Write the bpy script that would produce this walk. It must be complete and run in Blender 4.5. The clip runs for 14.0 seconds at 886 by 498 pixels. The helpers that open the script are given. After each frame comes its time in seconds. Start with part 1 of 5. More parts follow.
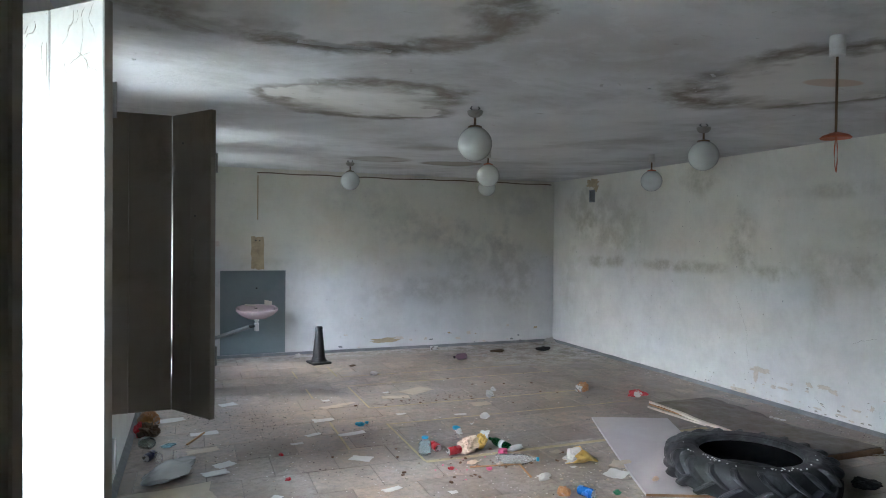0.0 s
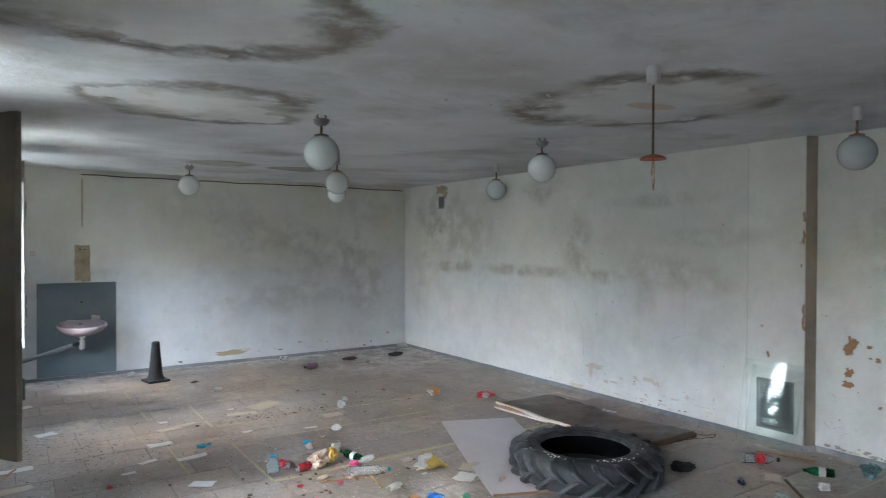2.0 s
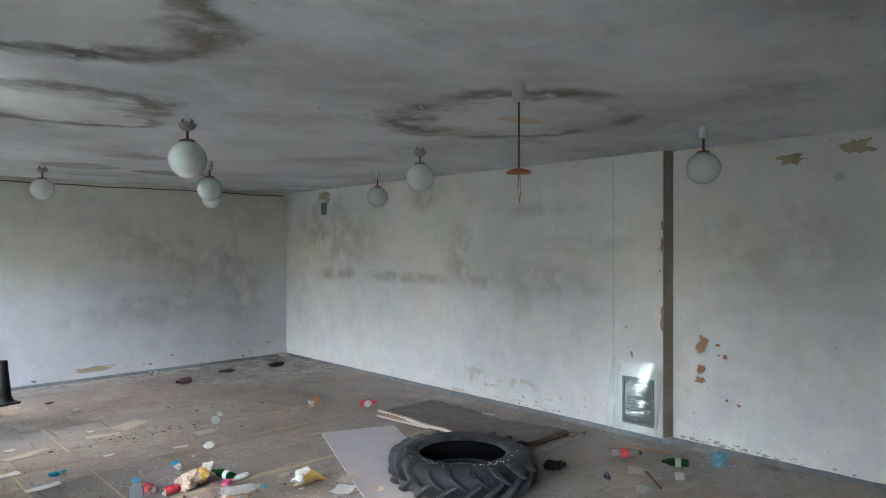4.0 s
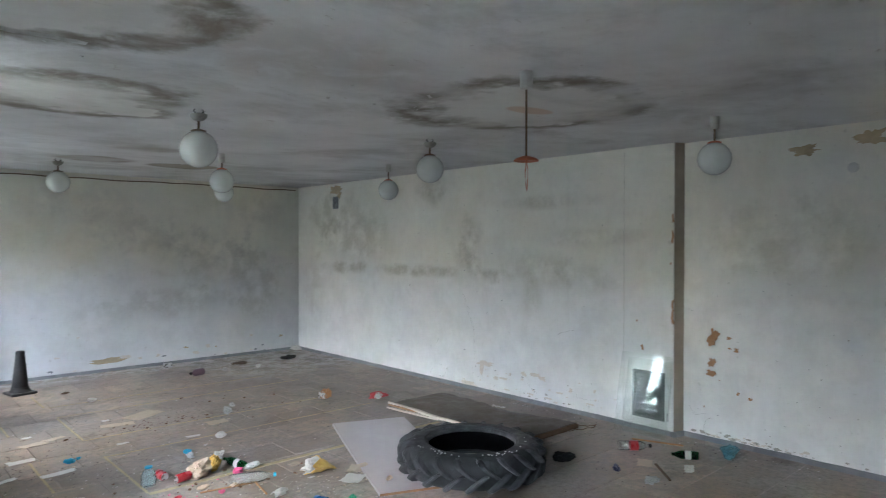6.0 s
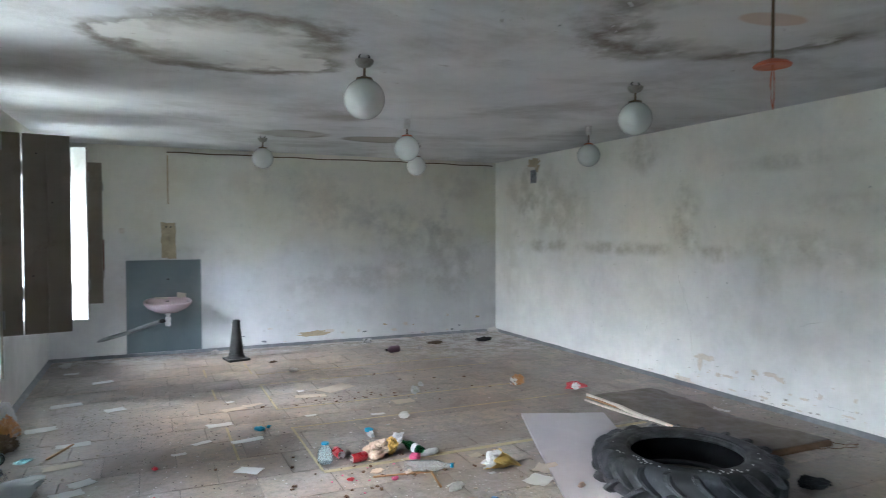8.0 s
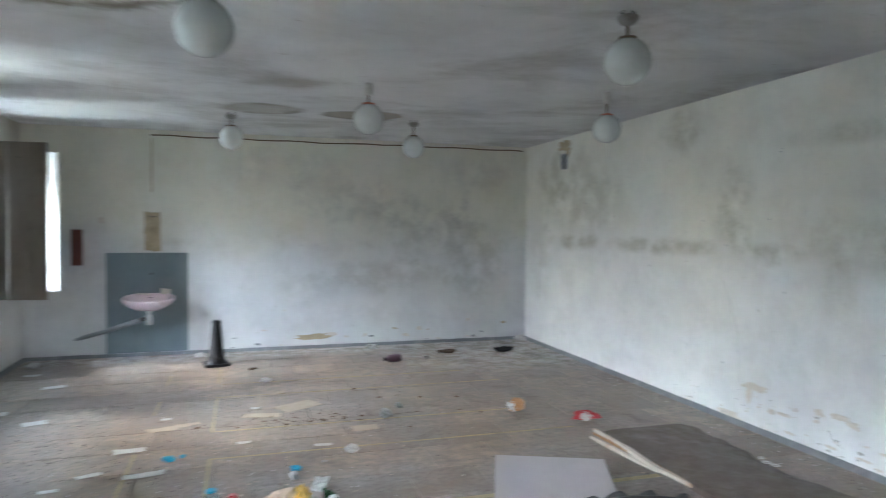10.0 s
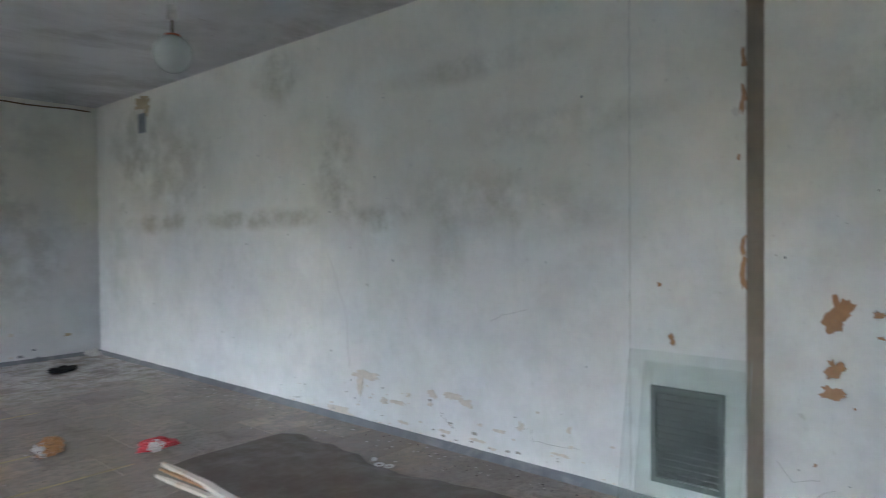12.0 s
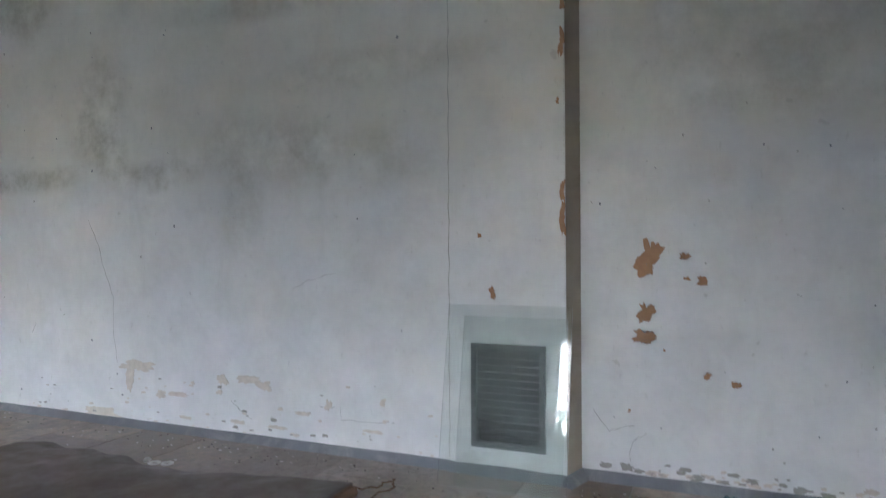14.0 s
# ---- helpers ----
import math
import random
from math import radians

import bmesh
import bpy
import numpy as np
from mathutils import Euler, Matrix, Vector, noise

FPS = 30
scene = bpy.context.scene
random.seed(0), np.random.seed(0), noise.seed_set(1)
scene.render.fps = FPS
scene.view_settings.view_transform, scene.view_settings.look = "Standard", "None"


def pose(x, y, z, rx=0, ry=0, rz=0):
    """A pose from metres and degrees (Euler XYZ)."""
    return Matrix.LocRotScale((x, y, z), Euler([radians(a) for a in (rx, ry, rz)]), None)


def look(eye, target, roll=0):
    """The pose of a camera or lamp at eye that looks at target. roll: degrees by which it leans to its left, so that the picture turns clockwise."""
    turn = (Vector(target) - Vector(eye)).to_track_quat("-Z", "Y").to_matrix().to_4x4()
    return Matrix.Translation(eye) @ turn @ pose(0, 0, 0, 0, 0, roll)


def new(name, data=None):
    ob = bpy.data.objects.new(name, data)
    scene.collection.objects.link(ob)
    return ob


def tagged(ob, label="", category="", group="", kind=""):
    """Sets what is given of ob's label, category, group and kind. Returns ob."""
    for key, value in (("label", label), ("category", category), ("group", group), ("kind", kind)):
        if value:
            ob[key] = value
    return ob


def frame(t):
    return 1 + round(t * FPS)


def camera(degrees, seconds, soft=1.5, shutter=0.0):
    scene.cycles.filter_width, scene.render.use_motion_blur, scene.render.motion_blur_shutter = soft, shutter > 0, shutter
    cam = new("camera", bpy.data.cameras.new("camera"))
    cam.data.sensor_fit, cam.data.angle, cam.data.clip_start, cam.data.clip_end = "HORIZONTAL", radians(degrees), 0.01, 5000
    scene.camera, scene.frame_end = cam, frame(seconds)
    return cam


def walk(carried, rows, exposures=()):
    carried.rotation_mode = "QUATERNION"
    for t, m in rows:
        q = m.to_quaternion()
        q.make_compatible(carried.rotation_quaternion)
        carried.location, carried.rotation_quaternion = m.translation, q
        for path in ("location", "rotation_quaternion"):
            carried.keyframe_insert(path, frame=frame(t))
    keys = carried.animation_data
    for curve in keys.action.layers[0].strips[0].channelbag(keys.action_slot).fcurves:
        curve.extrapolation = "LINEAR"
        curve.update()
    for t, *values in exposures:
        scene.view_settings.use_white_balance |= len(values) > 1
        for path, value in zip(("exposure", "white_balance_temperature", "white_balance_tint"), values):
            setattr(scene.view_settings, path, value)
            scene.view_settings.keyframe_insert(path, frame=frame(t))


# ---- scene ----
EXPO = 4.59
LIFT = [(0.0, 0.0, 5540, 8), (2.5, 0.16, 5540, 7), (3.5, 0.14, 5540, 7), (7.5, 0.22, 5530, 7), (10.0, 0.42, 5480, 6), (11.5, 0.07, 5450, 6), (13.0, -0.16, 5400, 12), (14.0, -0.06, 5460, 12)]
cam = camera(68.7, 14.0, soft=1.0, shutter=0.4)
PATH = [
    (0, (0.283, 0.369, 1.741), (1.002, 2.235, 1.708), 0.6),
    (0.5, (0.29, 0.374, 1.747), (1.034, 2.231, 1.717), 0.5),
    (1, (0.303, 0.382, 1.77), (1.202, 2.169, 1.745), 0.4),
    (1.5, (0.308, 0.384, 1.778), (1.314, 2.113, 1.757), 0.3),
    (2, (0.327, 0.382, 1.796), (1.444, 2.041, 1.774), 0.2),
    (2.5, (0.343, 0.384, 1.803), (1.551, 1.978, 1.783), 0.1),
    (3, (0.363, 0.372, 1.816), (1.646, 1.906, 1.797), 0.0),
    (3.5, (0.389, 0.361, 1.822), (1.75, 1.826, 1.811), 0.0),
    (3.7, (0.395, 0.35, 1.832), (1.776, 1.798, 1.822), -0.0),
    (5.8, (0.378, 0.301, 1.789), (1.766, 1.741, 1.786), -0.1),
    (6, (0.407, 0.306, 1.784), (1.761, 1.778, 1.767), 0.1),
    (6.5, (0.485, 0.368, 1.748), (1.732, 1.932, 1.713), 0.4),
    (7, (0.551, 0.528, 1.73), (1.744, 2.132, 1.685), 0.6),
    (7.5, (0.682, 0.663, 1.69), (1.764, 2.344, 1.637), 0.3),
    (7.7, (0.766, 0.724, 1.663), (1.742, 2.469, 1.611), 0.1),
    (9.8, (2.108, 1.454, 1.575), (2.566, 3.4, 1.51), 0.6),
    (10, (2.2, 1.568, 1.583), (2.789, 3.478, 1.516), 0.5),
    (10.5, (2.491, 1.843, 1.482), (3.362, 3.642, 1.417), 0.2),
    (11, (2.752, 2.095, 1.429), (3.796, 3.799, 1.364), 0.0),
    (11.5, (2.926, 2.345, 1.344), (4.191, 3.893, 1.287), -0.1),
    (12, (3.121, 2.446, 1.283), (4.631, 3.756, 1.238), -0.6),
    (12.5, (3.337, 2.537, 1.064), (5.013, 3.628, 1.027), -0.7),
    (13, (3.381, 2.571, 0.823), (5.202, 3.399, 0.791), -1.1),
    (13.5, (3.401, 2.589, 0.805), (5.235, 3.386, 0.780), -1.1),
    (14, (3.363, 2.709, 0.967), (5.208, 3.48, 0.977), -0.3),
]
walk(cam, [(t, look(eye, target, roll)) for t, eye, target, roll in PATH], [(t, EXPO + e, k, g) for t, e, k, g in LIFT])

# -- world, sun, outdoor light --
world = bpy.data.worlds.new("world")
scene.world = world
world.use_nodes = True
wn = world.node_tree.nodes
sky = wn.new("ShaderNodeTexSky")
sky.sky_type = "NISHITA"
sky.sun_disc = False
sky.sun_elevation, sky.sun_rotation = radians(31), radians(270)
sky.air_density, sky.dust_density, sky.ozone_density = 1.0, 1.5, 1.0
wn["Background"].inputs["Strength"].default_value = 0.15
world.node_tree.links.new(sky.outputs[0], wn["Background"].inputs["Color"])
sun = new("sun", bpy.data.lights.new("sun", "SUN"))
sun.data.energy, sun.data.angle, sun.data.color = 0.8, radians(38), (0.965, 0.98, 1.0)
sun.matrix_world = look((-8, -1.1, 5.2), (0, 3.2, 0))

# -- helpers for meshes --
WEST, EAST, EAST2, NORTH, SOUTH = -0.23, 6.06, 6.17, 10.09, -2.6


def ceil_z(x, y):
    """The sagging ceiling's height."""
    a = min(1.0, max(0.0, (NORTH - y) / 5.0))
    b = min(1.0, max(0.0, (6.06 - x) / 3.2))
    a, b = a * a * (3 - 2 * a) * 0.4 + a * 0.6, b * b * (3 - 2 * b) * 0.4 + b * 0.6
    return 2.725 - 0.095 * a * b


def link_mesh(name, bm, material, smooth=False):
    me = bpy.data.meshes.new(name)
    bm.normal_update()
    bm.to_mesh(me)
    bm.free()
    me.materials.append(material)
    if smooth:
        me.shade_smooth()
        me.set_sharp_from_angle(angle=radians(40))
    return new(name, me)


def part(name, bm, material, parent, label="", smooth=False, at=None):
    ob = link_mesh(name, bm, material, smooth)
    ob.parent = parent
    if at is not None:
        ob.matrix_basis = at
    return tagged(ob, label)


def empty(name, m, label, category, group="", kind=""):
    ob = new(name)
    ob.empty_display_size = 0.1
    ob.matrix_basis = m
    return tagged(ob, label, category, group, kind)


def solo(name, bm, material, m, label, category, group="", kind="", smooth=False):
    ob = link_mesh(name, bm, material, smooth)
    ob.matrix_basis = m
    return tagged(ob, label, category, group, kind)


def box(bm, x0, x1, y0, y1, z0, z1, m=None):
    v = [bm.verts.new((x, y, z)) for z in (z0, z1) for y in (y0, y1) for x in (x0, x1)]
    for f in ((0, 2, 3, 1), (4, 5, 7, 6), (0, 1, 5, 4), (2, 6, 7, 3), (0, 4, 6, 2), (1, 3, 7, 5)):
        bm.faces.new([v[i] for i in f])
    if m is not None:
        bmesh.ops.transform(bm, matrix=m, verts=v)
    return v


def bevelled(x0, x1, y0, y1, z0, z1, w=0.004, seg=1):
    bm = bmesh.new()
    box(bm, x0, x1, y0, y1, z0, z1)
    bmesh.ops.bevel(bm, geom=bm.edges[:], offset=w, segments=seg, affect="EDGES", profile=0.5)
    return bm


def lathe(profile, n=24, bm=None, close=False):
    """A solid of revolution about z from (radius, height) pairs."""
    bm = bm or bmesh.new()
    rings = []
    for r, z in profile:
        if r < 1e-5:
            rings.append([bm.verts.new((0, 0, z))])
        else:
            rings.append([bm.verts.new((r * math.cos(2 * math.pi * i / n), r * math.sin(2 * math.pi * i / n), z)) for i in range(n)])
    pairs = list(zip(rings, rings[1:])) + ([(rings[-1], rings[0])] if close else [])
    for a, b in pairs:
        for i in range(n):
            j = (i + 1) % n
            if len(a) == 1 and len(b) == 1:
                continue
            if len(a) == 1:
                bm.faces.new((a[0], b[j], b[i]))
            elif len(b) == 1:
                bm.faces.new((a[i], a[j], b[0]))
            else:
                bm.faces.new((a[i], a[j], b[j], b[i]))
    bmesh.ops.recalc_face_normals(bm, faces=bm.faces[:])
    return bm


def tube(points, radius, n=8, bm=None):
    """A pipe along points."""
    bm = bm or bmesh.new()
    pts = [Vector(p) for p in points]
    rings = []
    for i, p in enumerate(pts):
        d = (pts[min(i + 1, len(pts) - 1)] - pts[max(i - 1, 0)]).normalized()
        q = d.to_track_quat("Z", "Y")
        rings.append([bm.verts.new(p + q @ Vector((radius * math.cos(2 * math.pi * k / n), radius * math.sin(2 * math.pi * k / n), 0))) for k in range(n)])
    for a, b in zip(rings, rings[1:]):
        for k in range(n):
            bm.faces.new((a[k], a[(k + 1) % n], b[(k + 1) % n], b[k]))
    bm.faces.new(rings[0][::-1])
    bm.faces.new(rings[-1])
    return bm


# -- materials --
def nodes_of(name, rough=0.6, metal=0.0):
    m = bpy.data.materials.new(name)
    m.use_nodes = True
    nt = m.node_tree
    bsdf = nt.nodes["Principled BSDF"]
    bsdf.inputs["Roughness"].default_value = rough
    bsdf.inputs["Metallic"].default_value = metal
    return m, nt, bsdf


class Net:
    """Short ways to add shader nodes."""

    def __init__(self, nt, space="Object"):
        self.nt = nt
        self.co = nt.nodes.new("ShaderNodeTexCoord").outputs[space]

    def put(self, socket, value):
        if hasattr(value, "is_output"):
            self.nt.links.new(value, socket)
        else:
            socket.default_value = value

    def math(self, op, a, b=0.0, c=0.0, clamp=False):
        n = self.nt.nodes.new("ShaderNodeMath")
        n.operation, n.use_clamp = op, clamp
        for s, v in zip(n.inputs, (a, b, c)):
            self.put(s, v)
        return n.outputs[0]

    def noise(self, scale, detail=4.0, rough=0.55, distort=0.0, co=None, stretch=None):
        n = self.nt.nodes.new("ShaderNodeTexNoise")
        n.inputs["Scale"].default_value, n.inputs["Detail"].default_value = scale, detail
        n.inputs["Roughness"].default_value, n.inputs["Distortion"].default_value = rough, distort
        src = co or self.co
        if stretch:
            mp = self.nt.nodes.new("ShaderNodeMapping")
            mp.inputs["Scale"].default_value = stretch
            self.put(mp.inputs["Vector"], src)
            src = mp.outputs[0]
        self.put(n.inputs["Vector"], src)
        return n.outputs["Fac"]

    def ramp(self, fac, a, b, va=0.0, vb=1.0):
        n = self.nt.nodes.new("ShaderNodeMapRange")
        n.interpolation_type = "SMOOTHSTEP"
        for key, v in (("Value", fac), ("From Min", a), ("From Max", b), ("To Min", va), ("To Max", vb)):
            self.put(n.inputs[key], v)
        return n.outputs[0]

    def mix(self, fac, a, b):
        n = self.nt.nodes.new("ShaderNodeMix")
        n.data_type = "RGBA"
        self.put(n.inputs[0], fac)
        for s, v in ((n.inputs[6], a), (n.inputs[7], b)):
            self.put(s, (*v, 1) if isinstance(v, tuple) and len(v) == 3 else v)
        return n.outputs[2]

    def xyz(self):
        n = self.nt.nodes.new("ShaderNodeSeparateXYZ")
        self.put(n.inputs[0], self.co)
        return n.outputs

    def bump(self, bsdf, height, strength=0.3, distance=0.01):
        n = self.nt.nodes.new("ShaderNodeBump")
        n.inputs["Strength"].default_value, n.inputs["Distance"].default_value = strength, distance
        self.put(n.inputs["Height"], height)
        self.put(bsdf.inputs["Normal"], n.outputs[0])

    def rand(self):
        return self.nt.nodes.new("ShaderNodeObjectInfo").outputs["Random"]


def plain(name, color, rough=0.6, metal=0.0, vary=0.25, scale=12.0, dirt=None, amount=0.35, bump=0.15, **extra):
    """Paint, plastic, metal or wood of one colour with uneven tone, grime and fine relief."""
    m, nt, bsdf = nodes_of(name, rough, metal)
    n = Net(nt)
    dark = tuple(c * (1 - vary) for c in color)
    col = n.mix(n.noise(scale, 5, 0.6), dark, tuple(min(1, c * (1 + vary * 0.6)) for c in color))
    if dirt:
        col = n.mix(n.math("MULTIPLY", n.ramp(n.noise(scale * 0.35, 6, 0.7, 0.6), 0.48, 0.7), amount), col, dirt)
    n.put(bsdf.inputs["Base Color"], col)
    n.put(bsdf.inputs["Roughness"], n.ramp(n.noise(scale * 2, 3), 0.3, 0.7, max(0.02, rough - 0.08), min(1, rough + 0.1)))
    n.bump(bsdf, n.noise(scale * 6, 4), bump, 0.003)
    for key, v in extra.items():
        bsdf.inputs[key.replace("_", " ")].default_value = v
    return m


def clear(name, color, rough=0.05, ior=1.45):
    m, nt, bsdf = nodes_of(name, rough)
    bsdf.inputs["Base Color"].default_value = (*color, 1)
    bsdf.inputs["Transmission Weight"].default_value = 1.0
    bsdf.inputs["IOR"].default_value = ior
    return m


def film(name, color, body, share=0.3, rough=0.12, crinkle=0.1):
    """Thin plastic or bottle glass: mostly see-through, with a glossy tinted skin."""
    m, nt, bsdf = nodes_of(name, rough)
    bsdf.inputs["Base Color"].default_value = (*body, 1)
    n = Net(nt)
    n.bump(bsdf, n.noise(9 if crinkle < 0.3 else 38, 3), crinkle, 0.004)
    tr = nt.nodes.new("ShaderNodeBsdfTransparent")
    tr.inputs["Color"].default_value = (*color, 1)
    mix = nt.nodes.new("ShaderNodeMixShader")
    mix.inputs[0].default_value = share
    nt.links.new(tr.outputs[0], mix.inputs[1])
    nt.links.new(bsdf.outputs[0], mix.inputs[2])
    shine = nt.nodes.new("ShaderNodeBsdfGlossy")
    shine.inputs["Roughness"].default_value = rough
    rim = nt.nodes.new("ShaderNodeLayerWeight")
    rim.inputs["Blend"].default_value = 0.12
    for node in (shine, rim):
        n.put(node.inputs["Normal"], bsdf.inputs["Normal"].links[0].from_socket)
    top = nt.nodes.new("ShaderNodeMixShader")
    nt.links.new(rim.outputs["Fresnel"], top.inputs[0])
    nt.links.new(mix.outputs[0], top.inputs[1])
    nt.links.new(shine.outputs[0], top.inputs[2])
    nt.links.new(top.outputs[0], nt.nodes["Material Output"].inputs["Surface"])
    return m


def dusty_glass(name, color, dust):
    """Old sheet glass with a thin film of dust and smears on it."""
    m, nt, bsdf = nodes_of(name, 0.0)
    bsdf.inputs["Base Color"].default_value = (*color, 1)
    bsdf.inputs["Transmission Weight"].default_value = 1.0
    bsdf.inputs["IOR"].default_value = 1.25
    n = Net(nt)
    dirt = nt.nodes.new("ShaderNodeBsdfDiffuse")
    dirt.inputs["Color"].default_value = (*dust, 1)
    mix = nt.nodes.new("ShaderNodeMixShader")
    n.put(mix.inputs[0], n.math("ADD", n.ramp(n.noise(7, 5, 0.65, 0.4), 0.35, 0.75, 0.01, 0.07), n.ramp(n.noise(90, 3, 0.6), 0.66, 0.72, 0.0, 0.12)))
    nt.links.new(bsdf.outputs[0], mix.inputs[1])
    nt.links.new(dirt.outputs[0], mix.inputs[2])
    nt.links.new(mix.outputs[0], nt.nodes["Material Output"].inputs["Surface"])
    return m


def wall_paint(name, tint=(0.80, 0.80, 0.79), mould=0.75, spots=(), axis=1):
    """Old limewash: mould clouds and a painted warm bounce-light tint in the upper half, a ragged damp band, chalky
    runs, scuffs low down.
    """
    m, nt, bsdf = nodes_of(name, 0.85)
    n = Net(nt)
    x, y, z = n.xyz()
    big, mid, fine = n.noise(0.75, 5, 0.6, 0.2), n.noise(2.6, 6, 0.65, 0.1), n.noise(28, 5, 0.6)
    col = n.mix(n.ramp(mid, 0.35, 0.7), tint, tuple(c * 0.88 for c in tint))
    wavy = n.math("ADD", z, n.math("MULTIPLY", n.math("SUBTRACT", big, 0.5), 0.9))
    upper = n.ramp(wavy, 1.1, 1.75)
    clouds = n.ramp(n.noise(1.5, 7, 0.68, 0.15), 0.42, 0.68)
    col = n.mix(n.math("MULTIPLY", n.math("MULTIPLY", upper, clouds), mould * 0.55), col, (0.42, 0.40, 0.30))
    # Pale yellow over the upper wall: warm bounced light put into the paint
    col = n.mix(n.math("MULTIPLY", upper, min(0.6, 0.25 + 0.35 * mould)), col, (0.77, 0.735, 0.57))
    band = n.ramp(n.math("ABSOLUTE", n.math("SUBTRACT", n.math("ADD", z, n.math("MULTIPLY", mid, 0.22)), 1.47)), 0.10, 0.0)
    col = n.mix(n.math("MULTIPLY", n.math("MULTIPLY", band, n.ramp(n.noise(1.9, 5, 0.6), 0.44, 0.66)), 0.3 * mould), col, (0.33, 0.32, 0.28))
    cloth = n.noise(4.0, 6, 0.64, 0.0)
    grain = n.ramp(n.noise(26, 6, 0.8), 0.30, 0.62, 0.7, 1.08)
    for su, sz, ru, rz, k in spots:
        du = n.math("DIVIDE", n.math("SUBTRACT", (x, y)[axis], su), ru)
        dz = n.math("DIVIDE", n.math("SUBTRACT", z, sz), rz)
        r = n.math("ADD", n.math("MULTIPLY", du, du), n.math("MULTIPLY", dz, dz))
        r = n.math("ADD", n.math("SQRT", r), n.math("MULTIPLY", n.math("SUBTRACT", mid, 0.5), 1.6))
        f = n.math("MULTIPLY", n.math("MULTIPLY", n.ramp(r, 1.15, 0.35), n.ramp(cloth, 0.30, 0.64)), grain)
        col = n.mix(n.math("MULTIPLY", f, k * 0.62), col, (0.31, 0.29, 0.205) if axis else (0.37, 0.37, 0.34))
    runs = n.ramp(n.noise(3.0, 5, 0.6, 0.2, stretch=(2.2, 2.2, 0.35)), 0.55, 0.75)
    col = n.mix(n.math("MULTIPLY", runs, 0.14), col, (0.46, 0.46, 0.42))
    specks = n.ramp(n.noise(17, 3, 0.5), 0.70, 0.76)
    col = n.mix(n.math("MULTIPLY", specks, 0.35), col, (0.42, 0.40, 0.36))
    col = n.mix(n.math("MULTIPLY", n.ramp(fine, 0.3, 0.75), 0.07), col, (0.5, 0.5, 0.48))
    scuff = n.ramp(n.noise(46, 4, 0.6, 0.0, stretch=(1, 1, 0.45)), 0.64, 0.72)
    col = n.mix(n.math("MULTIPLY", scuff, 0.15), col, (0.36, 0.34, 0.30))
    blot = n.ramp(n.noise(8.5, 6, 0.72, 0.0), 0.48, 0.68)
    col = n.mix(n.math("MULTIPLY", blot, 0.11), col, (0.52, 0.52, 0.49))
    n.put(bsdf.inputs["Base Color"], col)
    h = n.math("ADD", n.math("MULTIPLY", fine, 0.5), n.math("MULTIPLY", mid, 1.5))
    n.bump(bsdf, h, 0.25, 0.012)
    return m


RINGS = [  # centre x, y, radii, ring strength, fill strength
    (1.33, 4.55, 0.60, 0.58, 1.0, 0.28), (0.75, 2.82, 0.74, 0.64, 1.02, 0.2), (3.62, 3.08, 0.78, 0.74, 1.0, 0.22), (1.95, 2.95, 0.85, 0.55, 0.0, 0.42), (0.2, 3.6, 0.6, 0.35, 0.0, 0.35),
    (2.36, 7.95, 0.36, 0.30, 0.8, 0.45), (3.38, 8.05, 0.38, 0.28, 0.95, 0.8), (2.55, 6.6, 0.3, 0.25, 0.0, 0.5),
]


